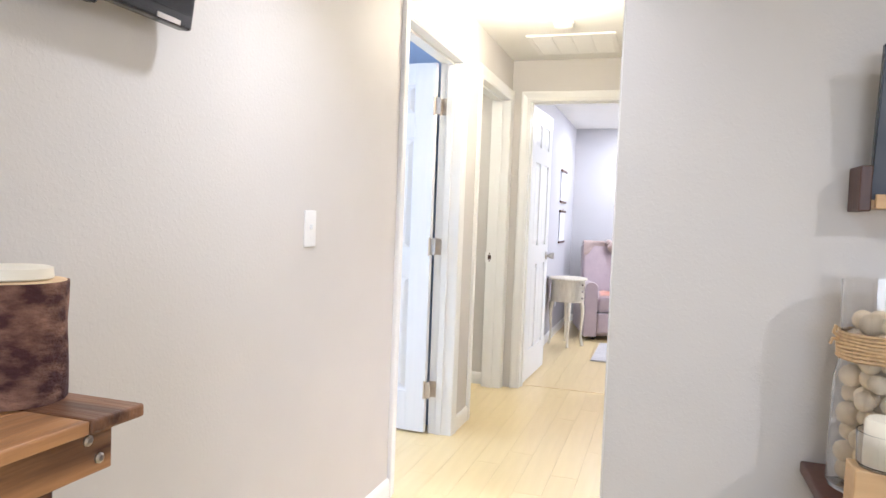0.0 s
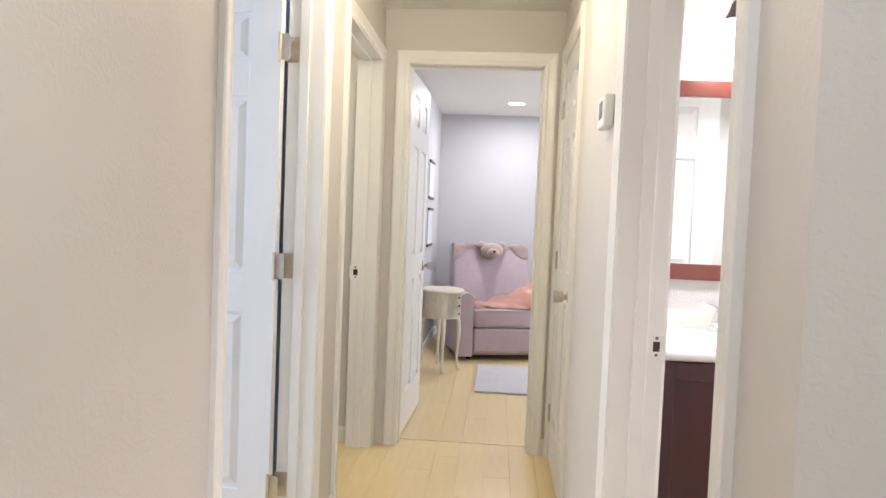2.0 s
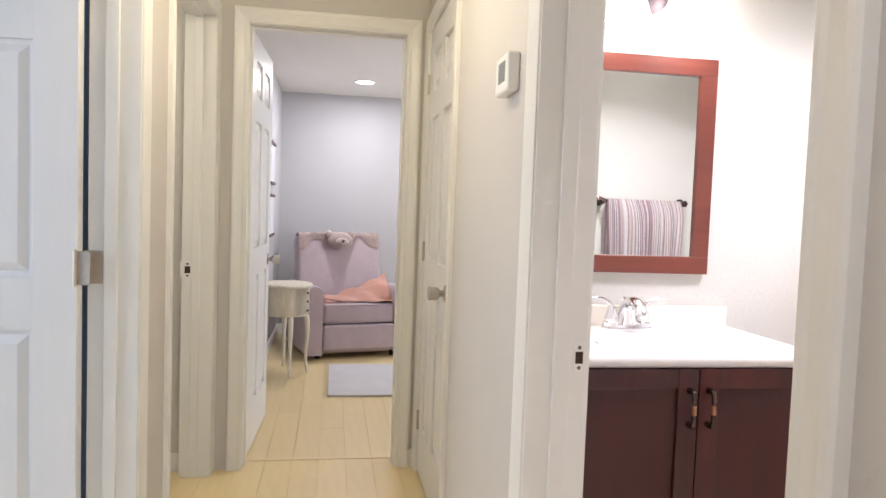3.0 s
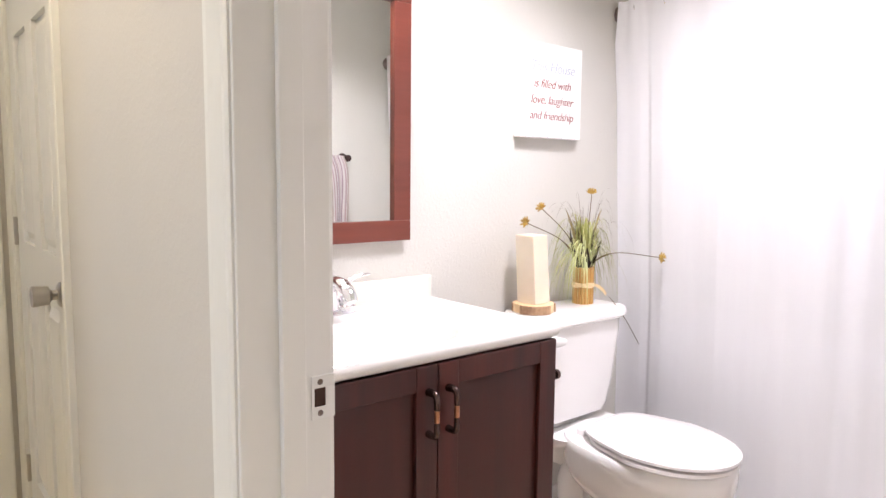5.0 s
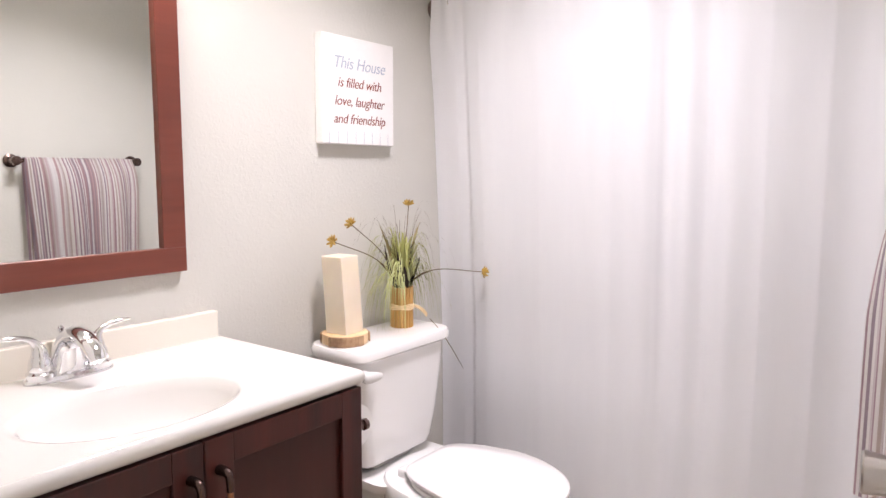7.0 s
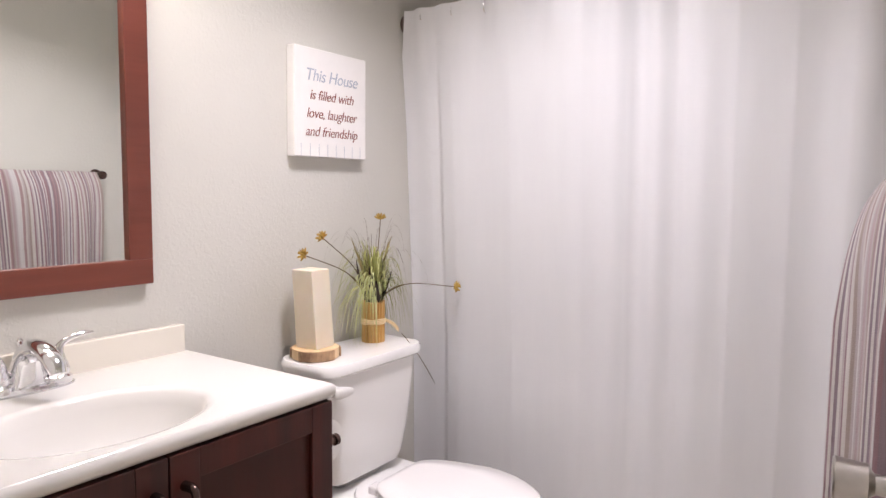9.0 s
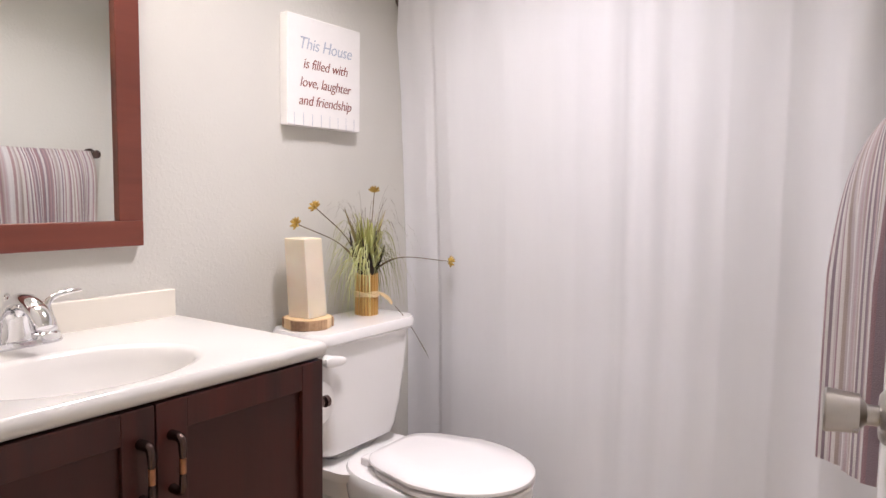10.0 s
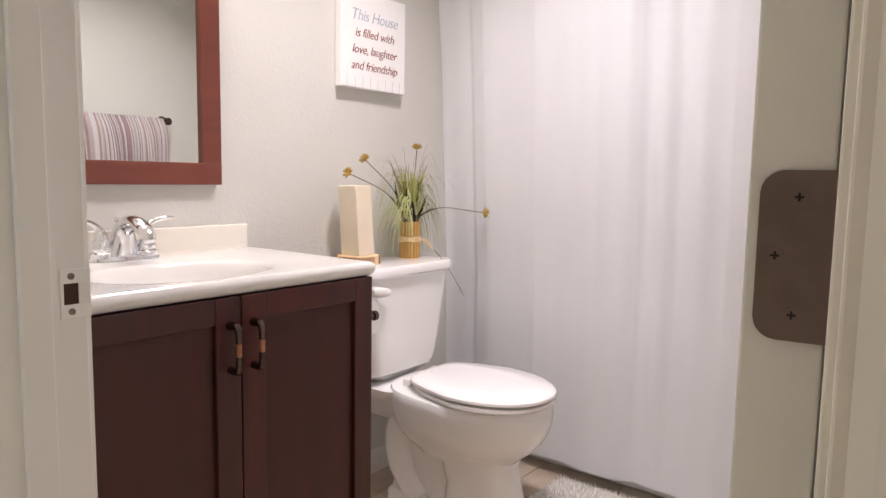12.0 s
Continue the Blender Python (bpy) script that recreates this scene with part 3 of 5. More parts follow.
def hinge(parent, m, leaf=1, mat=None, length=0.033):
    """A butt hinge with rounded leaves; the leaf lies in the x-z plane of m, its pin at x = 0."""
    def plate(x0, x1):
        bm = bmesh.new()
        add_box(bm, (x0, -0.0012, -0.045), (x1, 0.0012, 0.045))
        es = [e for e in bm.edges if abs(e.verts[0].co.y - e.verts[1].co.y) > 0.001 and abs(e.verts[0].co.x) > 0.02]
        bmesh.ops.bevel(bm, geom=es, offset=0.012, segments=5, affect="EDGES", profile=0.5)
        return bm
    hg = part("hinge", plate(0.0, leaf * length) if leaf > 0 else plate(-0.034, 0.0), mat or M_HINGE, parent, "nickel butt hinge with rounded corners", False, m)
    part("pin", lathe([(0.002, -0.05), (0.0055, -0.048), (0.0055, 0.048), (0.002, 0.05)], 12, pose(-0.004, -0.006, 0)), mat or M_HINGE, hg, "", True)
    for x, z in ((length * 0.50, 0.031), (length * 0.76, 0.0), (length * 0.50, -0.031)):
        sc = part("screw", lathe([(0.0046, 0), (0.0044, 0.0004), (0.0022, 0.0002), (0.0018, 0.0001)], 14, pose(leaf * x, 0.0012, z, -90)), mat or M_HINGE, hg, "countersunk screw")
        # raised crosses, not cut in; near-black colour gives the slots their shade
        part("slot", boxes(((leaf * x - 0.0022, 0.0013, z - 0.0006), (leaf * x + 0.0022, 0.0017, z + 0.0006)), ((leaf * x - 0.0006, 0.0013, z - 0.0022), (leaf * x + 0.0006, 0.0018, z + 0.0022))), M_DARK, hg)
    return hg


def strike(m, label):
    s = thing("strike_plate", m, label, "strike plate")
    bm = bmesh.new()
    for lo, hi in (((-0.013, 0, -0.028), (0.020, 0.0018, -0.012)), ((-0.013, 0, 0.012), (0.020, 0.0018, 0.028)), ((-0.013, 0, -0.012), (-0.009, 0.0018, 0.012)), ((0.007, 0, -0.012), (0.020, 0.0018, 0.012))):
        add_box(bm, lo, hi, 0.0003, 1)
    part("plate", bm, M_PLASTIC, s, "painted latch plate")
    # shallow patch without depth; the hole's inner shade is in its colour
    part("latch_hole", boxes(((-0.009, -0.0002, -0.012), (0.007, 0.0006, 0.012))), M_CAVITY, s, "dark latch hole")
    for z in (-0.020, 0.020):
        part("screw", lathe([(0.004, 0), (0.0038, 0.0012), (0.001, 0.0008)], 10, pose(-0.001, 0.0014, z, -90)), M_HINGE, s)
    return s


# bedroom door, hinged at the far jamb and swung into the blue room
d1 = door_panel("door_1", 0.755, pose(XL - TH - 0.017, D1[1] - 0.004, 0.012, 0, 0, 176) @ Matrix.Diagonal((1, 1, 1, 1)), "white six-panel door standing open into the bedroom")
for z in (0.25, 1.04, 1.80):
    hinge(d1, pose(-0.002, 0.036, z - 0.012, 0, 0, -4 + 180), 1, M_HINGE_PALE)
    hj = tagged(part("hinge_leaf", boxes(((XL - TH - 0.012, D1[1] - 0.002, z - 0.045), (XL - TH + 0.034, D1[1] + 0.0005, z + 0.045)), bev=0.0008), M_HINGE_PALE), "antique nickel hinge leaf on the white jamb", "hinge")
# nursery door, hinged at the west jamb and swung into the blue-grey room
de = door_panel("door_2", 0.695, pose(DE[0] + 0.004, YE + TH + 0.010, 0.012, 0, 0, 88), "white six-panel door standing open into the bedroom")
for z in (0.25, 1.04, 1.80):
    tagged(part("hinge_leaf", boxes(((DE[0] - 0.0005, YE + TH - 0.036, z - 0.045), (DE[0] + 0.002, YE + TH + 0.004, z + 0.045)), bev=0.0008), M_NICKEL), "nickel hinge leaf on the white jamb", "hinge")
# closet door, closed
d3 = door_panel("door_3", D3[1] - D3[0] - 0.006, pose(XR + 0.003, D3[1] - 0.003, 0.012, 0, 0, -90) @ pose(0, 0, 0), "white closed six-panel closet door")
for z in (0.25, 1.04, 1.80):
    tagged(part("hinge_leaf", boxes(((XR - 0.008, D3[1] - 0.012, z - 0.045), (XR + 0.003, D3[1] + 0.006, z + 0.045)), bev=0.002), M_NICKEL), "nickel hinge knuckle on the closet door", "hinge")
# bathroom door, swung in against the towel wall
BA = 6.3
bd = door_panel("door_4", 0.80, pose(XB + 0.018, DB[0] + 0.0245, 0.012, 0, 0, BA), "white six-panel bathroom door standing open", t=0.0405)
for z in (0.26, 1.035, 1.80):
    hinge(bd, pose(-0.0015, -0.003, z - 0.012, 0, 0, 90), 1, None, 0.0375)
strike(pose(XB - 0.012, DB[1] - 0.0005, 0.925, 0, 0, 0) @ Matrix.Diagonal((1.08, -1, 1.08, 1)), "painted strike plate with a dark latch hole on the white jamb")
strike(pose(XL - TH + 0.018, D2[1] - 0.0005, 0.930) @ Matrix.Diagonal((1.5, 1, 1.3, 1)) @ Matrix.Scale(-1, 4, (0, 1, 0)) @ Matrix.Scale(-1, 4, (1, 0, 0)), "metal strike plate with a latch hole on the white jamb")

# ---- hall fixtures ----
th = thing("thermostat", pose(XR, 4.06, 1.553), "cream wall thermostat with a small grey screen", "thermostat")
part("case", boxes(((-0.030, -0.06, -0.045), (0, 0.06, 0.045)), bev=0.006), M_PLASTIC, th)
part("screen", boxes(((-0.0312, -0.035, -0.020), (-0.0295, 0.025, 0.028))), M_LCD, th, "grey display")
sw = thing("light_switch", pose(XL, 2.800, 1.152), "white single toggle light switch on the greige wall", "light switch")
part("plate", boxes(((0, -0.035, -0.0575), (0.006, 0.035, 0.0575)), bev=0.0025), M_PLASTIC, sw)
part("toggle", boxes(((0.005, -0.006, -0.003), (0.017, 0.006, 0.013)), bev=0.002), M_PLASTIC, sw)
for z in (-0.03, 0.03):
    part("screw", lathe([(0.0035, 0), (0.003, 0.0012), (0.001, 0.001)], 10, pose(0.006, 0, z, 0, 90)), M_PLASTIC, sw)
vent = thing("ceiling_vent", pose(0.14, 5.235, CEIL), "white ceiling return-air grille", "vent")
vx, vy = 0.265, 0.235
part("frame", boxes(((-vx, -vy, -0.012), (vx, -vy + 0.03, 0)), ((-vx, vy - 0.03, -0.012), (vx, vy, 0)), ((-vx, -vy + 0.03, -0.012), (-vx + 0.03, vy - 0.03, 0)), ((vx - 0.03, -vy + 0.03, -0.012), (vx, vy - 0.03, 0)), bev=0.002), M_PLASTIC, vent)
part("backing", boxes(((-vx + 0.03, -vy + 0.03, -0.002), (vx - 0.03, vy - 0.03, 0))), M_PLASTIC, vent)
for i in range(3):
    x = -vx + 0.03 + (i + 1) * (2 * vx - 0.06) / 4
    part("divider", boxes(((x - 0.006, -vy + 0.03, -0.011), (x + 0.006, vy - 0.03, -0.003))), M_PLASTIC, vent)
for i in range(16):
    y = -vy + 0.045 + i * (2 * vy - 0.09) / 15
    bm = bmesh.new()
    add_box(bm, (-vx + 0.03, -0.0115, -0.001), (vx - 0.03, 0.0115, 0.001), m=pose(0, y, -0.007, -14))
    part("slat", bm, M_PLASTIC, vent)
smoke = thing("smoke_detector", pose(0.14, 4.748, CEIL), "round white smoke detector on the ceiling", "smoke detector")
part("base", lathe([(0.06, 0), (0.06, -0.012), (0.05, -0.014)], 32), M_PLASTIC, smoke, "", True)
part("cover", lathe([(0.055, -0.012), (0.052, -0.030), (0.040, -0.038), (0.005, -0.040)], 32), M_PLASTIC, smoke, "", True)
dome = thing("ceiling_light", pose(0.086, 4.30, CEIL), "lit white dome ceiling light", "ceiling light")
part("base", lathe([(0.15, 0), (0.15, -0.018), (0.14, -0.022)], 40), M_PLASTIC, dome, "", True)
dm = part("shade", lathe([(0.14, -0.02), (0.135, -0.045), (0.115, -0.07), (0.08, -0.088), (0.04, -0.097), (0.004, -0.10)], 40), M_DOME, dome, "glowing frosted glass", True)
dm.visible_shadow = False
# unseen fixture copied over the added west room lamp
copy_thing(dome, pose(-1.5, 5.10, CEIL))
# nursery fixture is real; the other three are unseen, added at their lamps
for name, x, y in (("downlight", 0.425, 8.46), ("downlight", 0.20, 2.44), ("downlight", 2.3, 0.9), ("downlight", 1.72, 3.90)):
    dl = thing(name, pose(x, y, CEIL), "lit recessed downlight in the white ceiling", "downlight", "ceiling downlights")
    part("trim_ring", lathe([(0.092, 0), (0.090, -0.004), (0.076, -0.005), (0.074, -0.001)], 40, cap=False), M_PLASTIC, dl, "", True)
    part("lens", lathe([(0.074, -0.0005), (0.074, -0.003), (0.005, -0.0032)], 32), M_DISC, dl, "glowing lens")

# ---- bathroom: vanity ----
VX0, VX1, VY = 0.784, 1.545, 4.144
VC = 1.165
van = thing("vanity_cabinet", pose(0, 0, 0), "dark espresso-stained vanity cabinet with two shaker doors", "vanity")
bm = bmesh.new()
add_box(bm, (VX0, VY, 0.10), (VX1, WM - 0.002, 0.118), 0.001)
add_box(bm, (VX0, VY, 0.118), (VX0 + 0.018, WM - 0.002, 0.831), 0.001)
add_box(bm, (VX1 - 0.018, VY + 0.018, 0.0), (VX1, WM - 0.002, 0.831), 0.001)
add_box(bm, (VX0, WM - 0.012, 0.118), (VX1, WM - 0.002, 0.831))
part("body", bm, M_ESPRESSO, van)
bm = boxes(((VX0, VY - 0.002, 0.10), (VX0 + 0.035, VY + 0.018, 0.831)), ((VX1 - 0.035, VY - 0.002, 0.0), (VX1, VY + 0.018, 0.831)), ((VX0 + 0.035, VY - 0.002, 0.797), (VX1 - 0.035, VY + 0.018, 0.831)), ((VX0 + 0.035, VY - 0.002, 0.10), (VX1 - 0.035, VY + 0.018, 0.125)), bev=0.0015)
part("face_frame", bm, M_ESPRESSO, van)
part("toe_kick", boxes(((VX0, VY + 0.06, 0.0), (VX1 - 0.02, VY + 0.075, 0.10))), M_ESPRESSO, van)
for s in (-1, 1):
    x0, x1 = (VX0 + 0.002, VC - 0.0015) if s < 0 else (VC + 0.0015, VX1 - 0.002)
    z0, z1, y0, y1 = 0.108, 0.829, VY - 0.022, VY - 0.003
    st = 0.057
    dr = part("door", boxes(((x0, y0, z0), (x0 + st, y1, z1)), ((x1 - st, y0, z0), (x1, y1, z1)), ((x0 + st, y0 + 0.0006, z1 - 0.053), (x1 - st, y1, z1)), ((x0 + st, y0 + 0.0006, z0), (x1 - st, y1, z0 + 0.075)), bev=0.0018), M_ESPRESSO, van, "shaker door in dark espresso stain")
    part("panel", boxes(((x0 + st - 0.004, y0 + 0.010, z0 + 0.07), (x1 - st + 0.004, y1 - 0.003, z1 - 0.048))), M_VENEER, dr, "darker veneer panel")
    hx = VC + s * 0.0275
    zt, zb, yo = 0.772, 0.682, y0 - 0.030
    grip = bez((hx, y0, zt), (hx, y0 - 0.034, zt + 0.004), (hx, yo, zt - 0.002), (hx, yo, zt - 0.030), 8) + bez((hx, yo, zb + 0.030), (hx, yo, zb + 0.002), (hx, y0 - 0.034, zb - 0.004), (hx, y0, zb), 8)
    hd = part("handle", tube(grip, [0.009, 0.0088, 0.0084, 0.008, 0.0076, 0.0072, 0.0068, 0.0064, 0.0055, 0.0055, 0.0064, 0.0066, 0.0068, 0.007, 0.0072, 0.0074, 0.0076, 0.008], 10), M_BRONZE, dr, "oil-rubbed bronze bow handle worn to copper", True)
    part("worn_grip", tube([(hx, yo, zt - 0.032), (hx, yo, zb + 0.032)], 0.0058, 12), M_COPPER, hd, "rubbed copper section", True)

# worktop with a moulded oval bowl
TX0, TX1, TY0, TZ = 0.728, 1.552, 4.120, 0.864
top = thing("worktop", pose(0, 0, 0), "glossy cream-white cultured marble top with moulded oval basin", "vanity top")
BX, BY, RX, RY = 1.152, 4.305, 0.195, 0.142
bm = bmesh.new()
N = 64
outer, rim = [], []
for i in range(N):
    a = 2 * math.pi * (i + 0.5) / N
    c, s = math.cos(a), math.sin(a)
    hx, hy0, hy1 = (TX1 - 0.012 - BX, BY - (TY0 + 0.012), WM - 0.002 - BY)
    hxx = hx if c > 0 else BX - TX0
    hyy = hy1 if s > 0 else hy0
    k = min(hxx / abs(c) if abs(c) > 1e-6 else 9, hyy / abs(s) if abs(s) > 1e-6 else 9)
    outer.append(bm.verts.new((BX + k * c, BY + k * s, TZ)))
for qx, qy in ((TX0, TY0 + 0.012), (TX1 - 0.012, TY0 + 0.012), (TX0, WM - 0.002), (TX1 - 0.012, WM - 0.002)):
    nearest = min(outer, key=lambda v: (v.co.x - qx) ** 2 + (v.co.y - qy) ** 2)
    nearest.co = (qx, qy, TZ)
rings = [outer]
for q, dz in ((1.10, 0.0), (1.03, -0.002), (0.99, -0.008), (0.94, -0.030), (0.86, -0.065), (0.70, -0.100), (0.45, -0.122), (0.15, -0.130), (0.06, -0.132)):
    rings.append([bm.verts.new((BX + RX * q * math.cos(2 * math.pi * (i + 0.5) / N), BY + RY * q * math.sin(2 * math.pi * (i + 0.5) / N), TZ + dz)) for i in range(N)])
for a, b in zip(rings, rings[1:]):
    for i in range(N):
        bm.faces.new((a[i], a[(i + 1) % N], b[(i + 1) % N], b[i]))
part("basin_top", bm, M_MARBLE, top, "", True)
nose = [(0, TZ), (0.004, TZ + 0.0005), (0.010, TZ - 0.004), (0.0125, TZ - 0.012), (0.011, TZ - 0.022), (0.006, TZ - 0.029), (0.0, TZ - 0.0325)]
bm = bmesh.new()
ends = [[bm.verts.new((TX0, TY0 + 0.012 - d, z)) for d, z in nose], [bm.verts.new((TX1 - 0.012 + d, TY0 + 0.012 - d, z)) for d, z in nose], [bm.verts.new((TX1 - 0.012 + d, WM - 0.002, z)) for d, z in nose]]
for p, q in zip(ends, ends[1:]):
    for i in range(len(nose) - 1):
        bm.faces.new((p[i], p[i + 1], q[i + 1], q[i]))
part("bullnose", bm, M_MARBLE, top, "", True)
part("underside", boxes(((TX0, TY0 + 0.014, 0.8315), (TX1 - 0.014, 4.15, 0.835)), ((1.38, 4.15, 0.8315), (TX1 - 0.014, WM - 0.003, 0.835))), M_MARBLE, top)
part("backsplash", boxes(((TX0, WM - 0.022, TZ - 0.006), (TX1 - 0.014, WM - 0.001, TZ + 0.067)), bev=0.003), M_SPLASH, top, "cream backsplash")
part("drain", lathe([(0.022, TZ - 0.131), (0.021, TZ - 0.128), (0.012, TZ - 0.127), (0.004, TZ - 0.1265)], 24, pose(BX, BY, 0)), M_CHROME, top, "chrome drain", True)

fc = thing("faucet", pose(1.152, 4.562, TZ), "chrome two-handle centerset bathroom faucet", "faucet")
bm = bmesh.new()
add_lathe(bm, [(0.1, 0), (0.1, 0.006), (0.094, 0.012), (0.05, 0.014)], 40, None, True, 0.88, 0.28)
part("base_plate", bm, M_CHROME, fc, "", True)
spine = ((0.006, 0.008, 0.043, 0.025), (0.006, 0.022, 0.039, 0.025), (0.006, 0.042, 0.033, 0.025), (0.003, 0.062, 0.0275, 0.025), (-0.006, 0.077, 0.024, 0.022), (-0.026, 0.089, 0.0225, 0.019), (-0.050, 0.092, 0.0215, 0.017), (-0.074, 0.088, 0.0205, 0.0155), (-0.096, 0.078, 0.0195, 0.0145), (-0.112, 0.064, 0.0175, 0.014), (-0.118, 0.052, 0.0145, 0.0125))
rings = []
for i, (py, pz, w, h2) in enumerate(spine):
    a, b = spine[max(i - 1, 0)], spine[min(i + 1, len(spine) - 1)]
    nx = Vector((0, b[0] - a[0], b[1] - a[1])).normalized()
    up = Vector((1, 0, 0)).cross(nx)
    rings.append([tuple(Vector((0, py, pz)) + Vector((1, 0, 0)) * w * math.cos(2 * math.pi * q / 24) + up * h2 * math.sin(2 * math.pi * q / 24)) for q in range(24)])
part("spout", loft(rings), M_CHROME, fc, "arched chrome spout", True)
part("lift_rod", tube([(0, 0.030, 0.01), (0, 0.031, 0.088)], 0.003, 8), M_CHROME, fc)
part("lift_knob", lathe([(0.002, 0.096), (0.006, 0.099), (0.007, 0.106), (0.002, 0.112)], 14, pose(0, 0.031, -0.010)), M_CHROME, fc, "", True)
for s in (-1, 1):
    hb = part("handle_hub", lathe([(0.026, 0.008), (0.0265, 0.020), (0.021, 0.024), (0.0225, 0.028), (0.0195, 0.046), (0.014, 0.056), (0.003, 0.058)], 26, pose(s * 0.056, 0, 0)), M_CHROME, fc, "", True)
    lv = bez((s * 0.056, 0, 0.048), (s * 0.050, 0.004, 0.086), (s * 0.078, 0.0, 0.098), (s * 0.128, -0.004, 0.098), 12)
    part("lever", tube(lv, [0.0165, 0.016, 0.0140, 0.0115, 0.0092, 0.0076, 0.0068, 0.0064, 0.0062, 0.0060, 0.0056, 0.0046, 0.0025], 14), M_CHROME, hb, "curved chrome lever", True)

# toilet-paper holder on the side of the vanity
tp = thing("toilet_paper_holder", pose(VX1 - 0.002, 4.25, 0.715), "white paper roll on a bronze holder beside the vanity", "paper holder")
for y in (-0.075, 0.075):
    part("post", lathe([(0.02, 0), (0.02, 0.006), (0.009, 0.010), (0.008, 0.055), (0.013, 0.058), (0.013, 0.068), (0.004, 0.072)], 18, pose(0, y, 0, 0, 90)), M_BRONZE, tp, "", True)
part("roll", lathe([(0.020, -0.052), (0.052, -0.052), (0.052, 0.052), (0.020, 0.052), (0.020, -0.052)], 36, pose(0.060, 0, -0.012, 90), cap=False), M_PAPER, tp, "white paper roll", True)
part("bar", tube([(0.062, -0.075, 0), (0.062, 0.075, 0)], 0.007, 10), M_BRONZE, tp)

# mirror
MX0, MX1, MZ0, MZ1, FW = 0.830, 1.455, 1.042, 1.766, 0.058
mir = thing("wall_mirror", pose(0, 0, 0), "rectangular wall mirror in a cherry-stained wooden frame", "mirror")
y0, y1 = WM - 0.026, WM - 0.001
for lo, hi in (((MX0, y0, MZ0), (MX1, y1, MZ0 + FW)), ((MX0, y0, MZ1 - FW), (MX1, y1, MZ1)), ((MX0, y0 + 0.0004, MZ0 + FW), (MX0 + FW, y1, MZ1 - FW)), ((MX1 - FW, y0 + 0.0004, MZ0 + FW), (MX1, y1, MZ1 - FW))):
    part("frame_rail", boxes((lo, hi), bev=0.002), M_CHERRY, mir, "cherry-stained frame rail")
part("mirror_glass", boxes(((MX0 + FW - 0.004, WM - 0.014, MZ0 + FW - 0.004), (MX1 - FW + 0.004, WM - 0.010, MZ1 - FW + 0.004))), M_MIRROR, mir, "silvered glass")

# lamp over the mirror
LX = 1.208
sc = thing("wall_lamp", pose(LX, WM, 1.985), "dusky bronze two-light vanity lamp with lit bell shades", "wall lamp")
part("backplate", lathe([(0.062, 0), (0.062, 0.012), (0.050, 0.020), (0.030, 0.026), (0.006, 0.030)], 36, pose(0, 0, -0.02, 90)), M_SOCKET, sc, "", True)
part("bar", tube([(-0.135, -0.118, 0.030), (0.135, -0.118, 0.030)], 0.0065, 10), M_SOCKET, sc, "", True)
part("arm", tube(bez((0, -0.02, -0.02), (0, -0.09, -0.02), (0, -0.12, 0.0), (0, -0.118, 0.03), 8), 0.009, 12), M_SOCKET, sc, "", True)
for s in (-1, 1):
    so = part("socket", lathe([(0.012, 0.034), (0.018, 0.028), (0.022, 0.010), (0.036, -0.018), (0.040, -0.028)], 28, pose(s * 0.125, -0.125, -0.005)), M_SOCKET, sc, "dusky bronze cup", True)
    shd = part("shade", lathe([(0.036, -0.024), (0.046, -0.045), (0.054, -0.085), (0.066, -0.125), (0.072, -0.138), (0.070, -0.138), (0.052, -0.085), (0.034, -0.03)], 32, pose(s * 0.125, -0.125, -0.005), cap=False), M_SHADE, so, "glowing frosted bell shade", True)
    shd.visible_shadow = False

# printed canvas sign
SX0, SX1, SZ0, SZ1 = 1.895, 2.200, 1.360, 1.672
sg = thing("wall_sign", pose((SX0 + SX1) / 2, WM, (SZ0 + SZ1) / 2), "square white canvas sign with painted script lettering", "sign")
part("canvas", boxes((((SX0 - SX1) / 2, -0.032, (SZ0 - SZ1) / 2), ((SX1 - SX0) / 2, -0.001, (SZ1 - SZ0) / 2)), bev=0.003), M_CANVAS, sg)
for body, size, x, z, mm in (("This House", 0.050, 0.0, 0.078, M_INK_GREY), ("is filled with", 0.041, 0.0, 0.022, M_INK_RED), ("love, laughter", 0.041, 0.0, -0.031, M_INK_RED), ("and friendship", 0.041, 0.0, -0.083, M_INK_RED)):
    add_text(body, size, pose(x, -0.0325, z, 90), mm, sg)
for i in range(8):
    x = -0.128 + i * 0.036
    part("board_line", boxes(((x, -0.0324, -0.154), (x + 0.0012, -0.0316, -0.118))), M_INK_GREY, sg)

# ---- toilet ----
TC = 2.06
to = thing("toilet", pose(TC, 0, 0), "white ceramic two-piece toilet with a closed lid", "toilet")


def rrect(w, d, y, z, r=0.04, n=6):
    pts = []
    for cx, cy, a0 in ((w / 2 - r, d / 2 - r, 0), (-w / 2 + r, d / 2 - r, 90), (-w / 2 + r, -d / 2 + r, 180), (w / 2 - r, -d / 2 + r, 270)):
        for k in range(n + 1):
            a = radians(a0 + 90 * k / n)
            pts.append((cx + r * math.cos(a), y + cy + r * math.sin(a), z))
    return pts


part("tank", loft([rrect(0.20, 0.10, 4.53, 0.394, 0.04), rrect(0.27, 0.130, 4.528, 0.416, 0.05), rrect(0.325, 0.160, 4.524, 0.428, 0.055), rrect(0.348, 0.170, 4.522, 0.452, 0.055), rrect(0.372, 0.178, 4.52, 0.53, 0.05), rrect(0.41, 0.19, 4.515, 0.70, 0.05), rrect(0.415, 0.19, 4.515, 0.752, 0.05)]), M_CERAMIC, to, "", True, pose(-0.015, 0, 0))
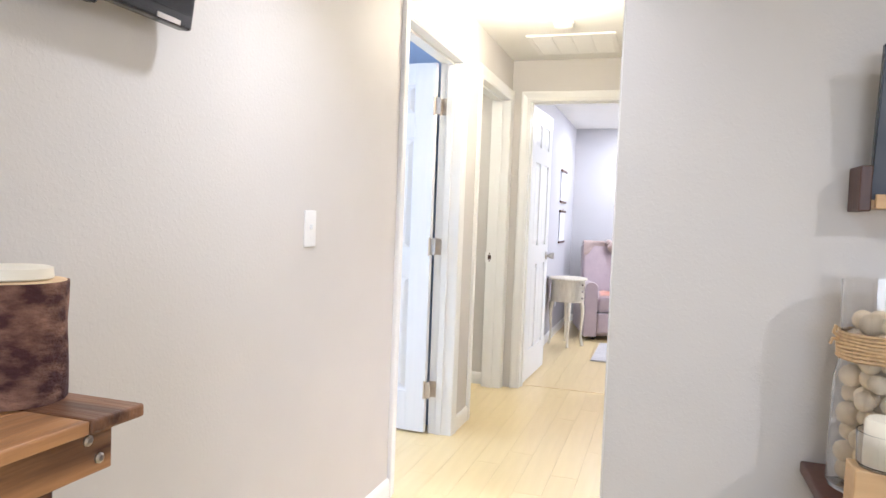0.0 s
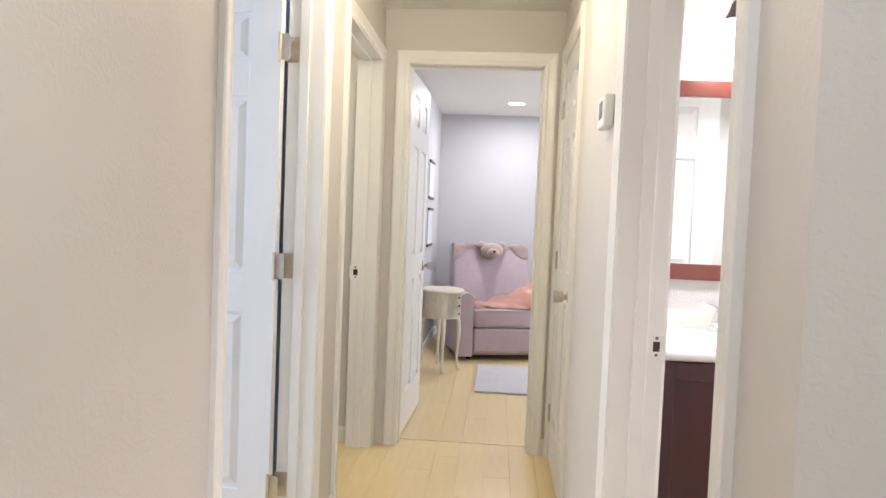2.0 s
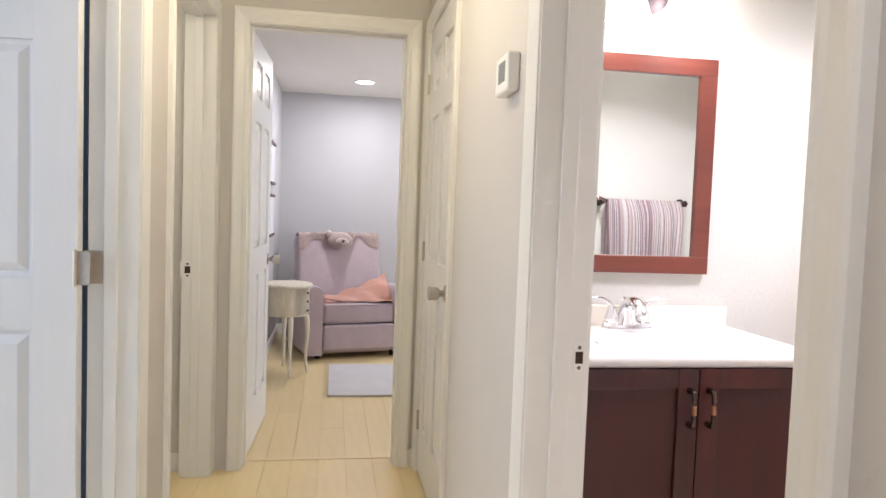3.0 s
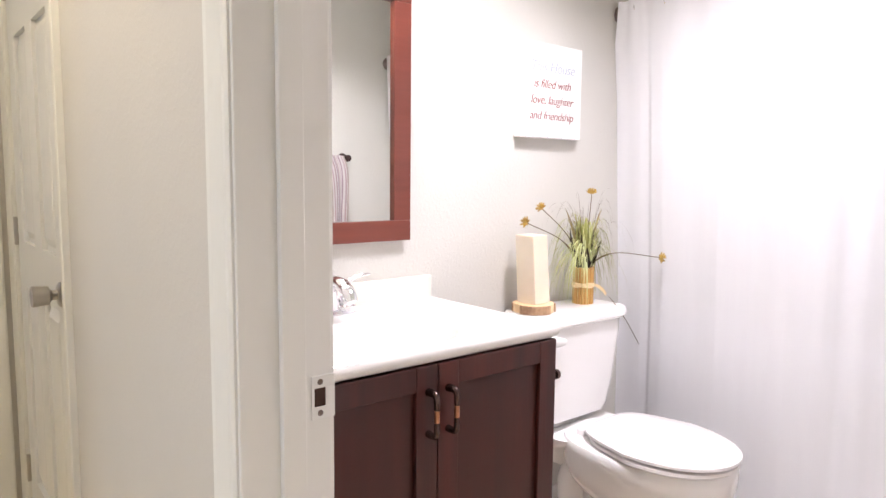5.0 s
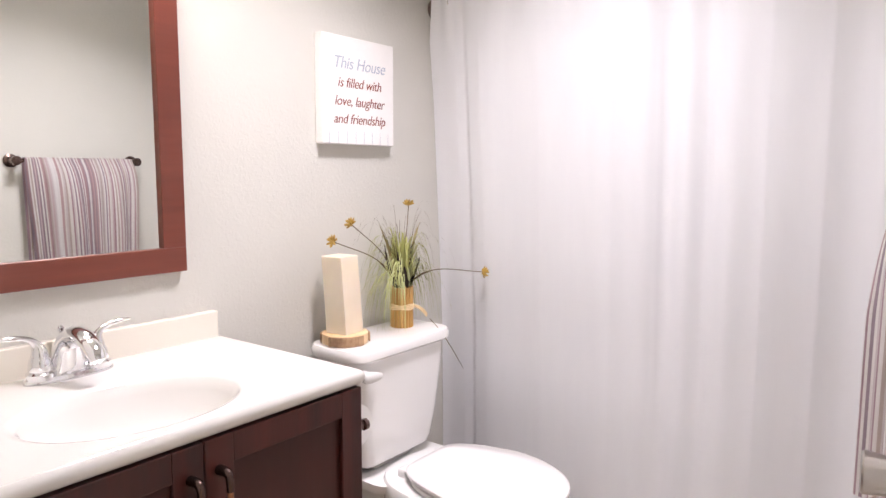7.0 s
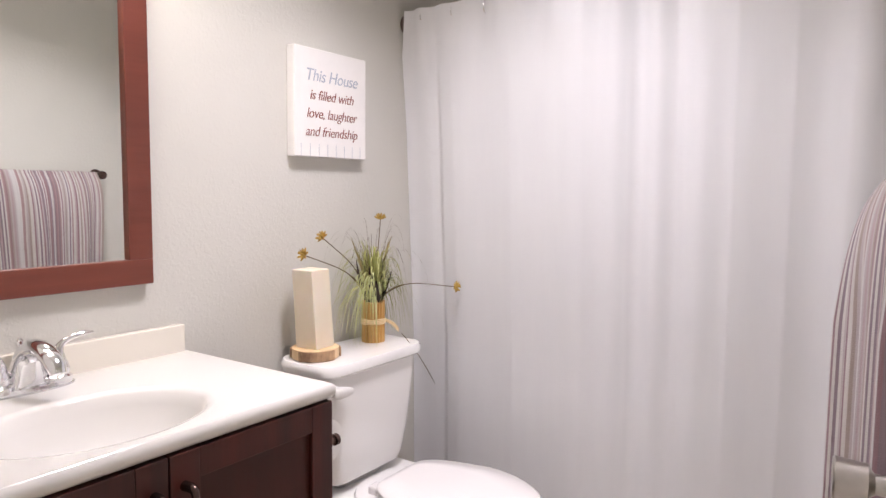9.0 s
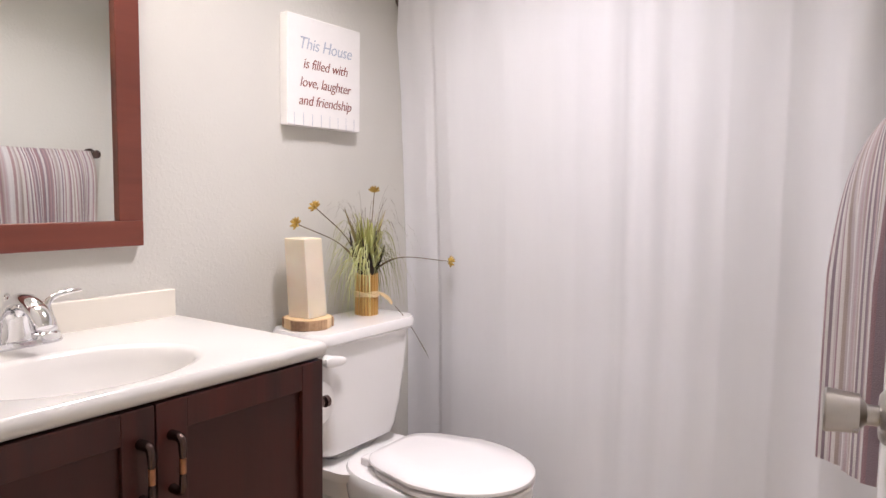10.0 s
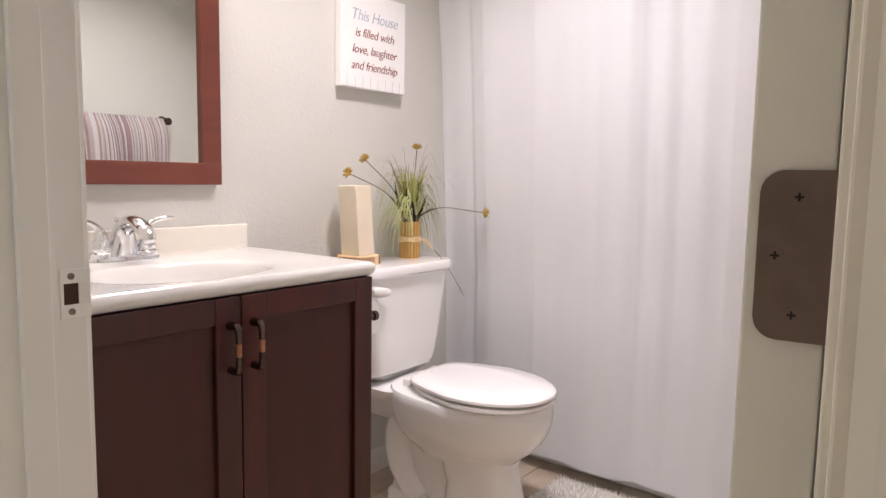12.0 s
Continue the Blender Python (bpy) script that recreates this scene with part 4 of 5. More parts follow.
part("tank_lid", loft([rrect(0.432, 0.205, 4.515, 0.752, 0.05), rrect(0.446, 0.216, 4.512, 0.760, 0.055), rrect(0.448, 0.218, 4.512, 0.778, 0.055), rrect(0.438, 0.208, 4.512, 0.788, 0.055), rrect(0.38, 0.15, 4.512, 0.790, 0.05)]), M_CERAMIC, to, "", True, pose(-0.015, 0, 0))
lvp = part("flush_lever", lathe([(0.017, 0), (0.017, 0.006), (0.011, 0.014)], 18, pose(-0.198, 4.422, 0.716, 90)), M_PLASTIC, to, "white flush lever", True)
arm = []
for x, w, h2 in ((-0.222, 0.005, 0.009), (-0.216, 0.008, 0.015), (-0.200, 0.009, 0.0175), (-0.180, 0.0085, 0.0155), (-0.160, 0.007, 0.012), (-0.148, 0.005, 0.008)):
    arm.append([(x, 4.400 + w * math.cos(2 * math.pi * q / 14), 0.716 - 0.10 * (x + 0.19) + h2 * math.sin(2 * math.pi * q / 14)) for q in range(14)])
part("lever_arm", loft(arm), M_PLASTIC, lvp, "", True)


def oval(w, y0, y1, z, sq=2.0, n=40, xoff=0.0):
    """An elongated egg-shaped ring from the back y1 to the front y0."""
    pts = []
    for k in range(n):
        a = 2 * math.pi * k / n
        c, s = math.cos(a), math.sin(a)
        x = w / 2 * (abs(c) ** (2 / sq)) * (1 if c > 0 else -1)
        yy = (y0 + y1) / 2 + (y1 - y0) / 2 * (abs(s) ** (2 / (sq + (0.9 if s > 0 else 0)))) * (1 if s > 0 else -1)
        pts.append((x + xoff, yy, z))
    return pts


part("bowl", loft([oval(0.185, 4.03, 4.36, 0.195, 2.5), oval(0.222, 4.006, 4.40, 0.222, 2.4), oval(0.280, 3.970, 4.43, 0.252, 2.35), oval(0.326, 3.941, 4.445, 0.283, 2.3), oval(0.354, 3.924, 4.455, 0.314, 2.25), oval(0.369, 3.915, 4.46, 0.346, 2.2), oval(0.374, 3.912, 4.46, 0.376, 2.2), oval(0.372, 3.914, 4.46, 0.397, 2.2), oval(0.362, 3.922, 4.455, 0.405, 2.2)]), M_CERAMIC, to, "", True)
part("pedestal", loft([oval(0.238, 3.985, 4.25, 0.0, 3), oval(0.236, 3.987, 4.248, 0.02, 3), oval(0.216, 4.005, 4.238, 0.06, 2.9), oval(0.202, 4.02, 4.235, 0.13, 2.8), oval(0.206, 4.022, 4.26, 0.19, 2.6), oval(0.22, 4.01, 4.36, 0.228, 2.5)]), M_CERAMIC, to, "fluted front pedestal", True)
part("rear_web", loft([rrect(0.16, 0.24, 4.34, 0.0, 0.03), rrect(0.15, 0.22, 4.34, 0.20, 0.03), rrect(0.17, 0.24, 4.36, 0.33, 0.05)]), M_CERAMIC, to, "", True)
part("rear_deck", loft([rrect(0.20, 0.20, 4.50, 0.28, 0.05), rrect(0.30, 0.22, 4.50, 0.355, 0.05), rrect(0.335, 0.24, 4.49, 0.372, 0.05), rrect(0.345, 0.25, 4.485, 0.396, 0.05)]), M_CERAMIC, to, "", True)
part("trapway", tube(bez((-0.065, 4.19, 0.22), (-0.070, 4.27, 0.33), (-0.075, 4.43, 0.34), (-0.072, 4.42, 0.20), 10) + bez((-0.072, 4.418, 0.18), (-0.072, 4.40, 0.10), (-0.07, 4.36, 0.06), (-0.065, 4.32, 0.03), 8), [0.034] * 3 + [0.042] * 4 + [0.050] * 7 + [0.046] * 6, 16), M_CERAMIC, to, "moulded trapway", True)
ft = part("foot", loft([oval(0.255, 4.20, 4.47, 0.0, 3), oval(0.252, 4.202, 4.468, 0.035, 3), oval(0.225, 4.225, 4.45, 0.052, 3)]), M_CERAMIC, to, "", True)
for s in (-1, 1):
    part("bolt_cap", lathe([(0.014, 0.0), (0.014, 0.008), (0.010, 0.016), (0.002, 0.019)], 16, pose(s * 0.098, 4.29, 0.046)), M_SEATLID, ft, "round white bolt cap", True)


def lid_ring(w, y0, y1, z, n=56):
    """A pear-shaped ring with a rounded front and a straight, narrower back."""
    pts = []
    for k in range(n):
        a = 2 * math.pi * k / n
        c, s = math.cos(a), math.sin(a)
        q = 2.1 if s < 0 else 7.0
        x = w / 2 * abs(c) ** (2 / q) * (1 if c > 0 else -1)
        t = abs(s) ** (2 / q) * (1 if s > 0 else -1)
        mid = y0 + (y1 - y0) * 0.54
        y = mid + (y1 - mid if s > 0 else mid - y0) * t
        pts.append((x * (1 - 0.36 * max(0, t) ** 1.5), y, z))
    return pts


part("seat", loft([lid_ring(0.362, 3.914, 4.335, 0.407), lid_ring(0.374, 3.908, 4.34, 0.412), lid_ring(0.372, 3.909, 4.34, 0.421), lid_ring(0.354, 3.92, 4.33, 0.424)]), M_SEATLID, to, "white plastic seat", True)
part("lid", loft([lid_ring(0.356, 3.914, 4.352, 0.4265), lid_ring(0.374, 3.905, 4.358, 0.431), lid_ring(0.373, 3.906, 4.358, 0.439), lid_ring(0.356, 3.918, 4.35, 0.446), lid_ring(0.22, 4.01, 4.33, 0.4495)]), M_SEATLID, to, "closed white plastic lid", True)
for s in (-1, 1):
    part("seat_hinge", boxes(((s * 0.08 - 0.022, 4.352, 0.398), (s * 0.08 + 0.022, 4.385, 0.428)), bev=0.006), M_SEATLID, to)

# candle on a wood slice
cs = thing("wood_slice", pose(1.900, 4.530, 0.790), "round slice of pale wood with bark on the tank lid", "wood slice")
part("disc", lathe([(0.064, 0.001), (0.066, 0.002), (0.066, 0.030), (0.003, 0.0305)], 40), M_SLICE, cs, "", True)
bm = bmesh.new()
for i in range(40):
    a = 2 * math.pi * i / 40
    if 0.9 < (a % 2.4) or i % 7 == 0:
        r = 0.066 + 0.003 * noise.noise((i * 0.7, 0, 0))
        add_box(bm, (-0.0058, 0, 0.001), (0.0058, 0.005, 0.0285), 0.0012, 1, pose(r * math.cos(a), r * math.sin(a), 0, 0, 0, math.degrees(a) - 90))
tagged(part("bark", bm, M_BARK, cs, "flaking brown bark"), kind="stuff")
cd = thing("pillar_candle", pose(1.900, 4.530, 0.8205, 0, 0, 4), "tall square cream pillar candle on a wood slice", "candle")
bm = boxes(((-0.038, -0.038, 0), (0.038, 0.038, 0.222)), bev=0.003)
for v in bm.verts:                         # the candle leans a little towards the wall
    k = v.co.z / 0.222
    v.co = (v.co.x * (1 - 0.03 * k) - 0.009 * k, v.co.y * (1 - 0.03 * k) + 0.009 * k, v.co.z)
part("wax", bm, M_WAX, cd)

# grass arrangement in a bamboo bundle
random.seed(7)
VS = Vector((2.158, 4.535, 0.790))
pl = thing("grass_arrangement", pose(*VS), "artificial grass and ochre flowers in a bundle of bamboo sticks", "plant")
stick = None
for ring, n in ((0.0315, 20), (0.022, 13), (0.011, 6)):
    for i in range(n):
        a = 2 * math.pi * i / n + ring * 40
        m = pose(ring * math.cos(a), ring * math.sin(a), 0)
        h = 0.128 + random.uniform(-0.004, 0.004)
        if stick is None:
            stick = part("bamboo_stick", lathe([(0.0050, 0.0), (0.0052, 0.002), (0.0052, 0.126), (0.0046, 0.128)], 8), M_BAMBOO, pl, "", True, m)
        else:
            ob = new("bamboo_stick", stick.data)
            ob.parent, ob.matrix_basis = pl, m @ Matrix.Diagonal((1, 1, h / 0.128, 1))
part("core", lathe([(0.028, 0.001), (0.028, 0.118)], 16), M_GRASS_DARK, pl)
bm = bmesh.new()
for k in range(4):
    z = 0.060 + 0.0042 * k
    pts = [(0.0378 * math.cos(2 * math.pi * i / 24), 0.0378 * math.sin(2 * math.pi * i / 24), z + 0.0015 * math.sin(i + k)) for i in range(25)]
    add_tube(bm, pts, 0.0022, 6)
add_tube(bm, bez((0.03, -0.024, 0.066), (0.05, -0.04, 0.062), (0.06, -0.045, 0.045), (0.075, -0.045, 0.030), 6), [0.003] * 6 + [0.001], 6)
add_tube(bm, bez((0.03, -0.024, 0.064), (0.045, -0.04, 0.055), (0.058, -0.045, 0.040), (0.066, -0.05, 0.026), 6), [0.003] * 6 + [0.001], 6)
part("raffia_tie", bm, M_RAFFIA, pl, "pale raffia tie", True)


def add_blade(bm, pts, w):
    up = Vector((0, 0, 1))
    prev = None
    for i, p in enumerate(pts):
        d = (pts[min(i + 1, len(pts) - 1)] - pts[max(i - 1, 0)]).normalized()
        side = d.cross(up)
        side = side.normalized() if side.length > 1e-3 else Vector((1, 0, 0))
        ww = w * (1 - (i / (len(pts) - 1)) ** 2 * 0.9)
        cur = (bm.verts.new(p - side * ww), bm.verts.new(p + side * ww))
        if prev:
            bm.faces.new((prev[0], prev[1], cur[1], cur[0]))
        prev = cur


def grass(count, mat, rmin, rmax, zmin, zmax, w, droop, label):
    bm = bmesh.new()
    for i in range(count):
        a = random.uniform(0, 2 * math.pi)
        r = random.uniform(rmin, rmax)
        h = random.uniform(zmin, zmax)
        ex, ey = r * math.cos(a), r * math.sin(a)
        ey = min(ey, WM - VS.y - 0.006 - 0.02 * random.random())
        b0 = Vector((0.018 * math.cos(a), 0.018 * math.sin(a), 0.115))
        ey *= 0.7
        dz = droop * random.uniform(0.2, 1.0) * min(1, max(0, abs(ex) - 0.03) / 0.07)
        add_blade(bm, bez(b0, b0 + Vector((ex * 0.12, ey * 0.12, h * 1.05)), Vector((ex * 0.80, ey * 0.80, 0.12 + h * 1.25)), Vector((ex, ey, max(0.012, 0.12 + h - dz))), 9), w * random.uniform(0.6, 1.2))
    return tagged(part("grass_blades", bm, mat, pl, label), kind="stuff")


M_GRASS_PALE = material("pale_silk_grass", (0.52, 0.52, 0.26), 0.55, 0, 0.3, 30, second=(0.33, 0.38, 0.16))
grass(130, M_GRASS, 0.03, 0.15, 0.06, 0.19, 0.0027, 0.20, "arching green grass blades")
grass(140, M_GRASS_PALE, 0.06, 0.17, 0.04, 0.15, 0.0024, 0.34, "pale drooping grass blades")
grass(60, M_GRASS, 0.10, 0.23, 0.06, 0.15, 0.0012, 0.36, "thin drooping grass wisps")
grass(50, M_STEM, 0.05, 0.22, 0.12, 0.26, 0.0008, 0.20, "thin brown wisps")
bm = bmesh.new()
for i in range(16):
    a, k = 2 * math.pi * i / 16, 1 + 0.5 * (i % 3)
    c, s = math.cos(a), math.sin(a)
    add_blade(bm, bez((0.014 * c, 0.014 * s, 0.11), (0.030 * c, 0.030 * s, 0.14), (0.034 * k * c, 0.034 * s, 0.19), (0.040 * k * c, 0.040 * s, 0.265 - 0.022 * (i % 4)), 6), 0.011)
part("feather_tuft", bm, M_GRASS_DARK, pl, "dark feathery leaves")
M_TAN = material("tan_leaf", (0.40, 0.31, 0.15), 0.6, 0, 0.25, 40, second=(0.24, 0.20, 0.07))
for ex, ey, ez in ((-0.105, 0.0, 0.335), (-0.06, 0.03, 0.30), (0.115, 0.02, 0.325), (0.045, -0.03, 0.335)):
    bm = bmesh.new()
    add_blade(bm, bez((0.1 * ex, 0.1 * ey, 0.11), (0.3 * ex, 0.3 * ey, 0.20), (0.7 * ex, 0.7 * ey, 0.28), (ex, ey, ez), 8), 0.0065)
    part("leaf_blade", bm, M_TAN, pl, "broad tan leaf blade")
for p in ((1.885, 4.555, 1.080), (1.962, 4.560, 1.125), (2.222, 4.560, 1.172), (2.425, 4.405, 0.945)):
    e = Vector(p) - VS
    b0 = Vector((0.012 * (1 if e.x > 0 else -1), 0, 0.12))
    mid = b0.lerp(e, 0.5) + Vector((0, 0, 0.035))
    pts = bez(b0, b0.lerp(mid, 0.6) + Vector((0, 0, 0.05)), mid, e, 12)
    stm = part("flower_stem", tube(pts, [0.0032] * 5 + [0.0014] * 8, 6), M_STEM, pl, "thin brown stem", True)
    dirn = (pts[-1] - pts[-2]).normalized()
    rot = dirn.to_track_quat("Z", "Y").to_matrix().to_4x4()
    bm = bmesh.new()
    for k in range(15):
        a = 2 * math.pi * k / 15 * 2.4
        t = 18 + 50 * (k / 15)
        mm = Matrix.Translation(e) @ rot @ pose(0, 0, 0, 0, 0, math.degrees(a)) @ pose(0, 0, 0, 0, t, 0)
        add_tube(bm, [mm @ Vector((0, 0, 0)), mm @ Vector((0.001, 0, 0.009)), mm @ Vector((0.003, 0, 0.018)), mm @ Vector((0.0035, 0, 0.022))], [0.0012, 0.0030, 0.0026, 0.0006], 5)
    part("flower_head", bm, M_PETAL, stm, "dry ochre starry flower", True)
part("fallen_leaf", tube(bez((0.035, -0.085, 0.030), (0.060, -0.115, -0.01), (0.080, -0.140, -0.065), (0.108, -0.165, -0.135), 8), [0.0012] * 8 + [0.0004], 5), M_STEM, pl)

# ---- shower ----
CX = 2.462
rod = thing("shower_rod", pose(CX - 0.014, 0, 1.833), "bronze shower curtain rod between the walls", "curtain rod")
part("pole", tube([(0, WS + 0.004, 0), (0, WM - 0.004, 0)], 0.0125, 16), M_BRONZE, rod, "", True)
for y, s in ((WS + 0.001, -90), (WM - 0.001, 90)):
    part("flange", lathe([(0.034, 0), (0.034, 0.007), (0.024, 0.014), (0.0135, 0.026)], 24, pose(0, y, 0, s)), M_HINGE, rod, "", True)


def curtain(u, v):
    """The hanging cloth: u runs from the mirror wall to the towel wall, v from the rod to the hem."""
    y = WM - 0.0015 - u * (WM - WS - 0.02) - 0.022 * max(0, 1 - v * 12) * max(0, 1 - u * 12)
    z = 1.872 - v * 1.809
    k = 0.45 + 0.55 * v
    q = u + 0.018 * v * u
    full = 0.30 + 0.70 / (1 + math.exp((0.44 - u) * 14))        # flat beside the mirror wall, gathered beyond
    p = q * 26 + 1.1 * math.sin(q * 7.3)
    x = CX - 0.060 * max(0, 1 - v * 1.6) + 0.024 * v
    x += full * (0.010 * (math.sin(p) + 0.42 * math.sin(2 * p + 0.6)) * (1.1 - 0.45 * v) + 0.0095 * math.sin(q * 61 + 2.1 * math.sin(q * 11)) * (1 - 0.35 * v) + 0.006 * abs(math.sin(q * 40 + 1.3 * math.sin(q * 5))) ** 0.5)
    x += 0.014 * math.sin(u * 8.5 + 0.7) * k
    x += 0.007 * math.sin(u * 95) * max(0, 1 - v * 8)
    for c, h, w in ((0.17, 0.075, 0.9), (0.40, 0.060, 1.1), (0.80, 0.085, 1.0), (0.92, 0.16, 0.8)):        # puckers under the rings
        du, dv = (u - c - 0.35 * (v - h)) / (0.030 * w), (v - h) / (0.022 * w)
        x -= 0.010 * w * math.exp(-du * du - dv * dv)
    x += 0.017 / (1 + math.exp((u - 0.096) * 420)) * min(1, v * 5)
    z += 0.004 * math.sin(u * 37) * v
    return (x, y, z)


cur = thing("shower_curtain", pose(0, 0, 0), "white fabric shower curtain hanging in soft folds", "shower curtain")
part("cloth", sheet(curtain, 240, 60), M_CURTAIN, cur, "", True)
hem = sheet(lambda u, v: tuple(Vector(curtain(u, 0.985 + v * 0.017)) + Vector((-0.0015, 0, 0))), 240, 2)
part("hem", hem, M_CURTAIN, cur, "stitched hem", True)
for i in range(12):
    y = WM - 0.03 - (i + 0.5) / 12 * (WM - WS - 0.06)
    pts = [(CX - 0.026 + 0.031 * math.cos(2 * math.pi * k / 16), y, 1.846 + 0.026 * math.sin(2 * math.pi * k / 16)) for k in range(17)]
    part("ring", tube(pts, 0.0018, 6), M_CHROME, cur, "chrome curtain ring", True)
tub = thing("bathtub", pose(0, 0, 0), "white bathtub behind the shower curtain", "bathtub")
part("apron", boxes(((2.565, WS + 0.002, 0), (2.66, WM - 0.002, 0.42)), bev=0.01), M_CERAMIC, tub)
part("rim", boxes(((2.56, WS + 0.002, 0.4205), (3.298, WS + 0.08, 0.45)), ((2.56, WM - 0.08, 0.4205), (3.298, WM - 0.002, 0.45)), ((2.56, WS + 0.08, 0.4205), (2.66, WM - 0.08, 0.45)), ((3.22, WS + 0.08, 0.4205), (3.298, WM - 0.08, 0.45)), bev=0.008), M_CERAMIC, tub)
part("basin", loft([rrect(0.62, 1.38, (WS + WM) / 2, 0.425, 0.1), rrect(0.56, 1.28, (WS + WM) / 2, 0.15, 0.1), rrect(0.45, 1.1, (WS + WM) / 2, 0.08, 0.1)]), M_CERAMIC, tub, "", True).location.x = 2.91

random.seed(3)
bmat = thing("bath_mat", pose(0, 0, 0), "shaggy off-white bath mat on the tiled floor", "bath mat")
part("backing", boxes(((2.205, 3.36, 0.001), (2.470, 4.07, 0.010)), bev=0.003), M_MAT, bmat)
bm = bmesh.new()
for i in range(30):
    for j in range(90):
        x, y = 2.210 + i * 0.0088, 3.365 + j * 0.0079
        x += random.uniform(-0.003, 0.003)
        y += random.uniform(-0.003, 0.003)
        lx, ly = random.uniform(-0.007, 0.007), random.uniform(-0.007, 0.007)
        a, b, c = bm.verts.new((x - 0.0035, y, 0.009)), bm.verts.new((x + 0.0035, y, 0.009)), bm.verts.new((x, y + 0.0035, 0.009))
        t = bm.verts.new((x + lx, y + ly, 0.026 + random.uniform(-0.004, 0.005)))
        for f in ((a, b, t), (b, c, t), (c, a, t)):
            bm.faces.new(f)
tagged(part("pile", bm, M_MAT, bmat, "shaggy pile"), kind="stuff")

# ---- towel bar and towel ----
BYB, BZ = WS + 0.055, 1.318
tb = thing("towel_bar", pose(0, 0, 0), "oil-rubbed bronze towel bar on the wall", "towel bar")
for x in (1.665, 2.155):
    part("post", lathe([(0.027, 0), (0.027, 0.008), (0.016, 0.014), (0.012, 0.038), (0.018, 0.044), (0.018, 0.066), (0.006, 0.070)], 24, pose(x, WS, BZ, -90)), M_BRONZE, tb, "", True)
part("bar", tube([(1.665, BYB, BZ), (2.155, BYB, BZ)], 0.008, 12), M_BRONZE, tb, "", True)


def towel(u, v):
    """Hangs over the bar: v 0 is the hem behind, 1 the hem in front."""
    x0, x1 = 1.690, 2.130
    long_front, back, r = 0.570 + 0.06 * u, 0.40, 0.014
    s = v * (long_front + back + math.pi * r) - back
    if s < 0:
        y, z = BYB - r, BZ + s
    elif s < math.pi * r:
        y, z = BYB - r * math.cos(s / r), BZ + r * math.sin(s / r)
    else:
        d = s - math.pi * r
        g = min(1, u / 0.30) ** 0.6                # the near edge closes against the back layer
        y, z = BYB + r + (0.064 * g - 0.025 * (1 - g)) * (1 - math.exp(-d / 0.06)), BZ - d
    hang = max(0, (BZ - z)) / 0.6
    front = 1 if s > 0 else 0.2
    y += front * (0.013 * math.sin(u * 17 + 0.8) + 0.007 * math.sin(u * 31 + 2) + 0.003 * math.sin(u * 67)) * min(1, hang * 2.2)
    x = x0 + u * (x1 - x0)
    x = x + (0.5 - u) * 0.05 * min(1, hang * 1.2) * front
    return (x, max(y, WS + 0.008), z)


tw = thing("towel", pose(0, 0, 0), "striped plum, grey and white terry towel over the bar", "towel")
bm = sheet(towel, 90, 70, 0.006)
part("cloth", bm, M_TOWEL, tw, "", True)

# ---- nursery ----
CHAIR = pose(0.300, 8.50, 0, 0, 0, 14)
rc = thing("recliner", CHAIR, "mauve-grey upholstered recliner armchair with piped cushions", "armchair")
W2 = 0.435
part("base", boxes(((-W2 + 0.13, -0.46, 0.045), (W2 - 0.13, 0.42, 0.24)), bev=0.02), M_SOFA, rc)
part("footrest_front", boxes(((-W2 + 0.135, -0.515, 0.075), (W2 - 0.135, -0.455, 0.285)), bev=0.018), M_SOFA, rc, "padded footrest panel")
for s in (-1, 1):
    x0, x1 = (-W2, -W2 + 0.13) if s < 0 else (W2 - 0.13, W2)
    rings = []
    for y, k in ((-0.52, 0.94), (-0.50, 1.0), (0.0, 1.0), (0.38, 1.0), (0.40, 0.96)):
        cx, w = (x0 + x1) / 2, (x1 - x0) / 2 * k
        top = 0.575 + 0.025 * (y < 0)
        pts = [(cx - w, y, 0.045), (cx + w, y, 0.045), (cx + w, y, top - 0.06)]
        pts += [(cx + w * math.cos(a), y, top - 0.06 + 0.06 * k * math.sin(a)) for a in (radians(d) for d in (20, 45, 70, 90, 110, 135, 160))]
        pts += [(cx - w, y, top - 0.06)]
        rings.append(pts)
    part("arm", loft(rings), M_SOFA, rc, "", True)
bm = bmesh.new()
add_box(bm, (-W2 + 0.132, -0.50, 0.29), (W2 - 0.132, 0.12, 0.455), 0.035, 4)
sc_ = part("seat_cushion", bm, M_SOFA, rc, "", True)
for z in (0.302, 0.442):
    part("piping", tube([(-W2 + 0.15, -0.500, z), (W2 - 0.15, -0.500, z)], 0.004, 6), M_PIPING, sc_, "pale piping")
bm = bmesh.new()
add_box(bm, (-W2 + 0.055, -0.06, 0), (W2 - 0.055, 0.12, 0.605), 0.035, 5)
part("backrest", bm, M_SOFA, rc, "", True, pose(0, 0.16, 0.38, -14))
for x in (-0.32, 0.32):
    for y in (-0.40, 0.36):
        part("foot", lathe([(0.022, 0), (0.028, 0.046)], 12, pose(x, y, 0)), M_BLACK, rc)

# plush throw and knitted blanket
ps = bmesh.new()
BACK = CHAIR @ pose(0, 0.16, 0.38, -14)             # front of the leaning backrest


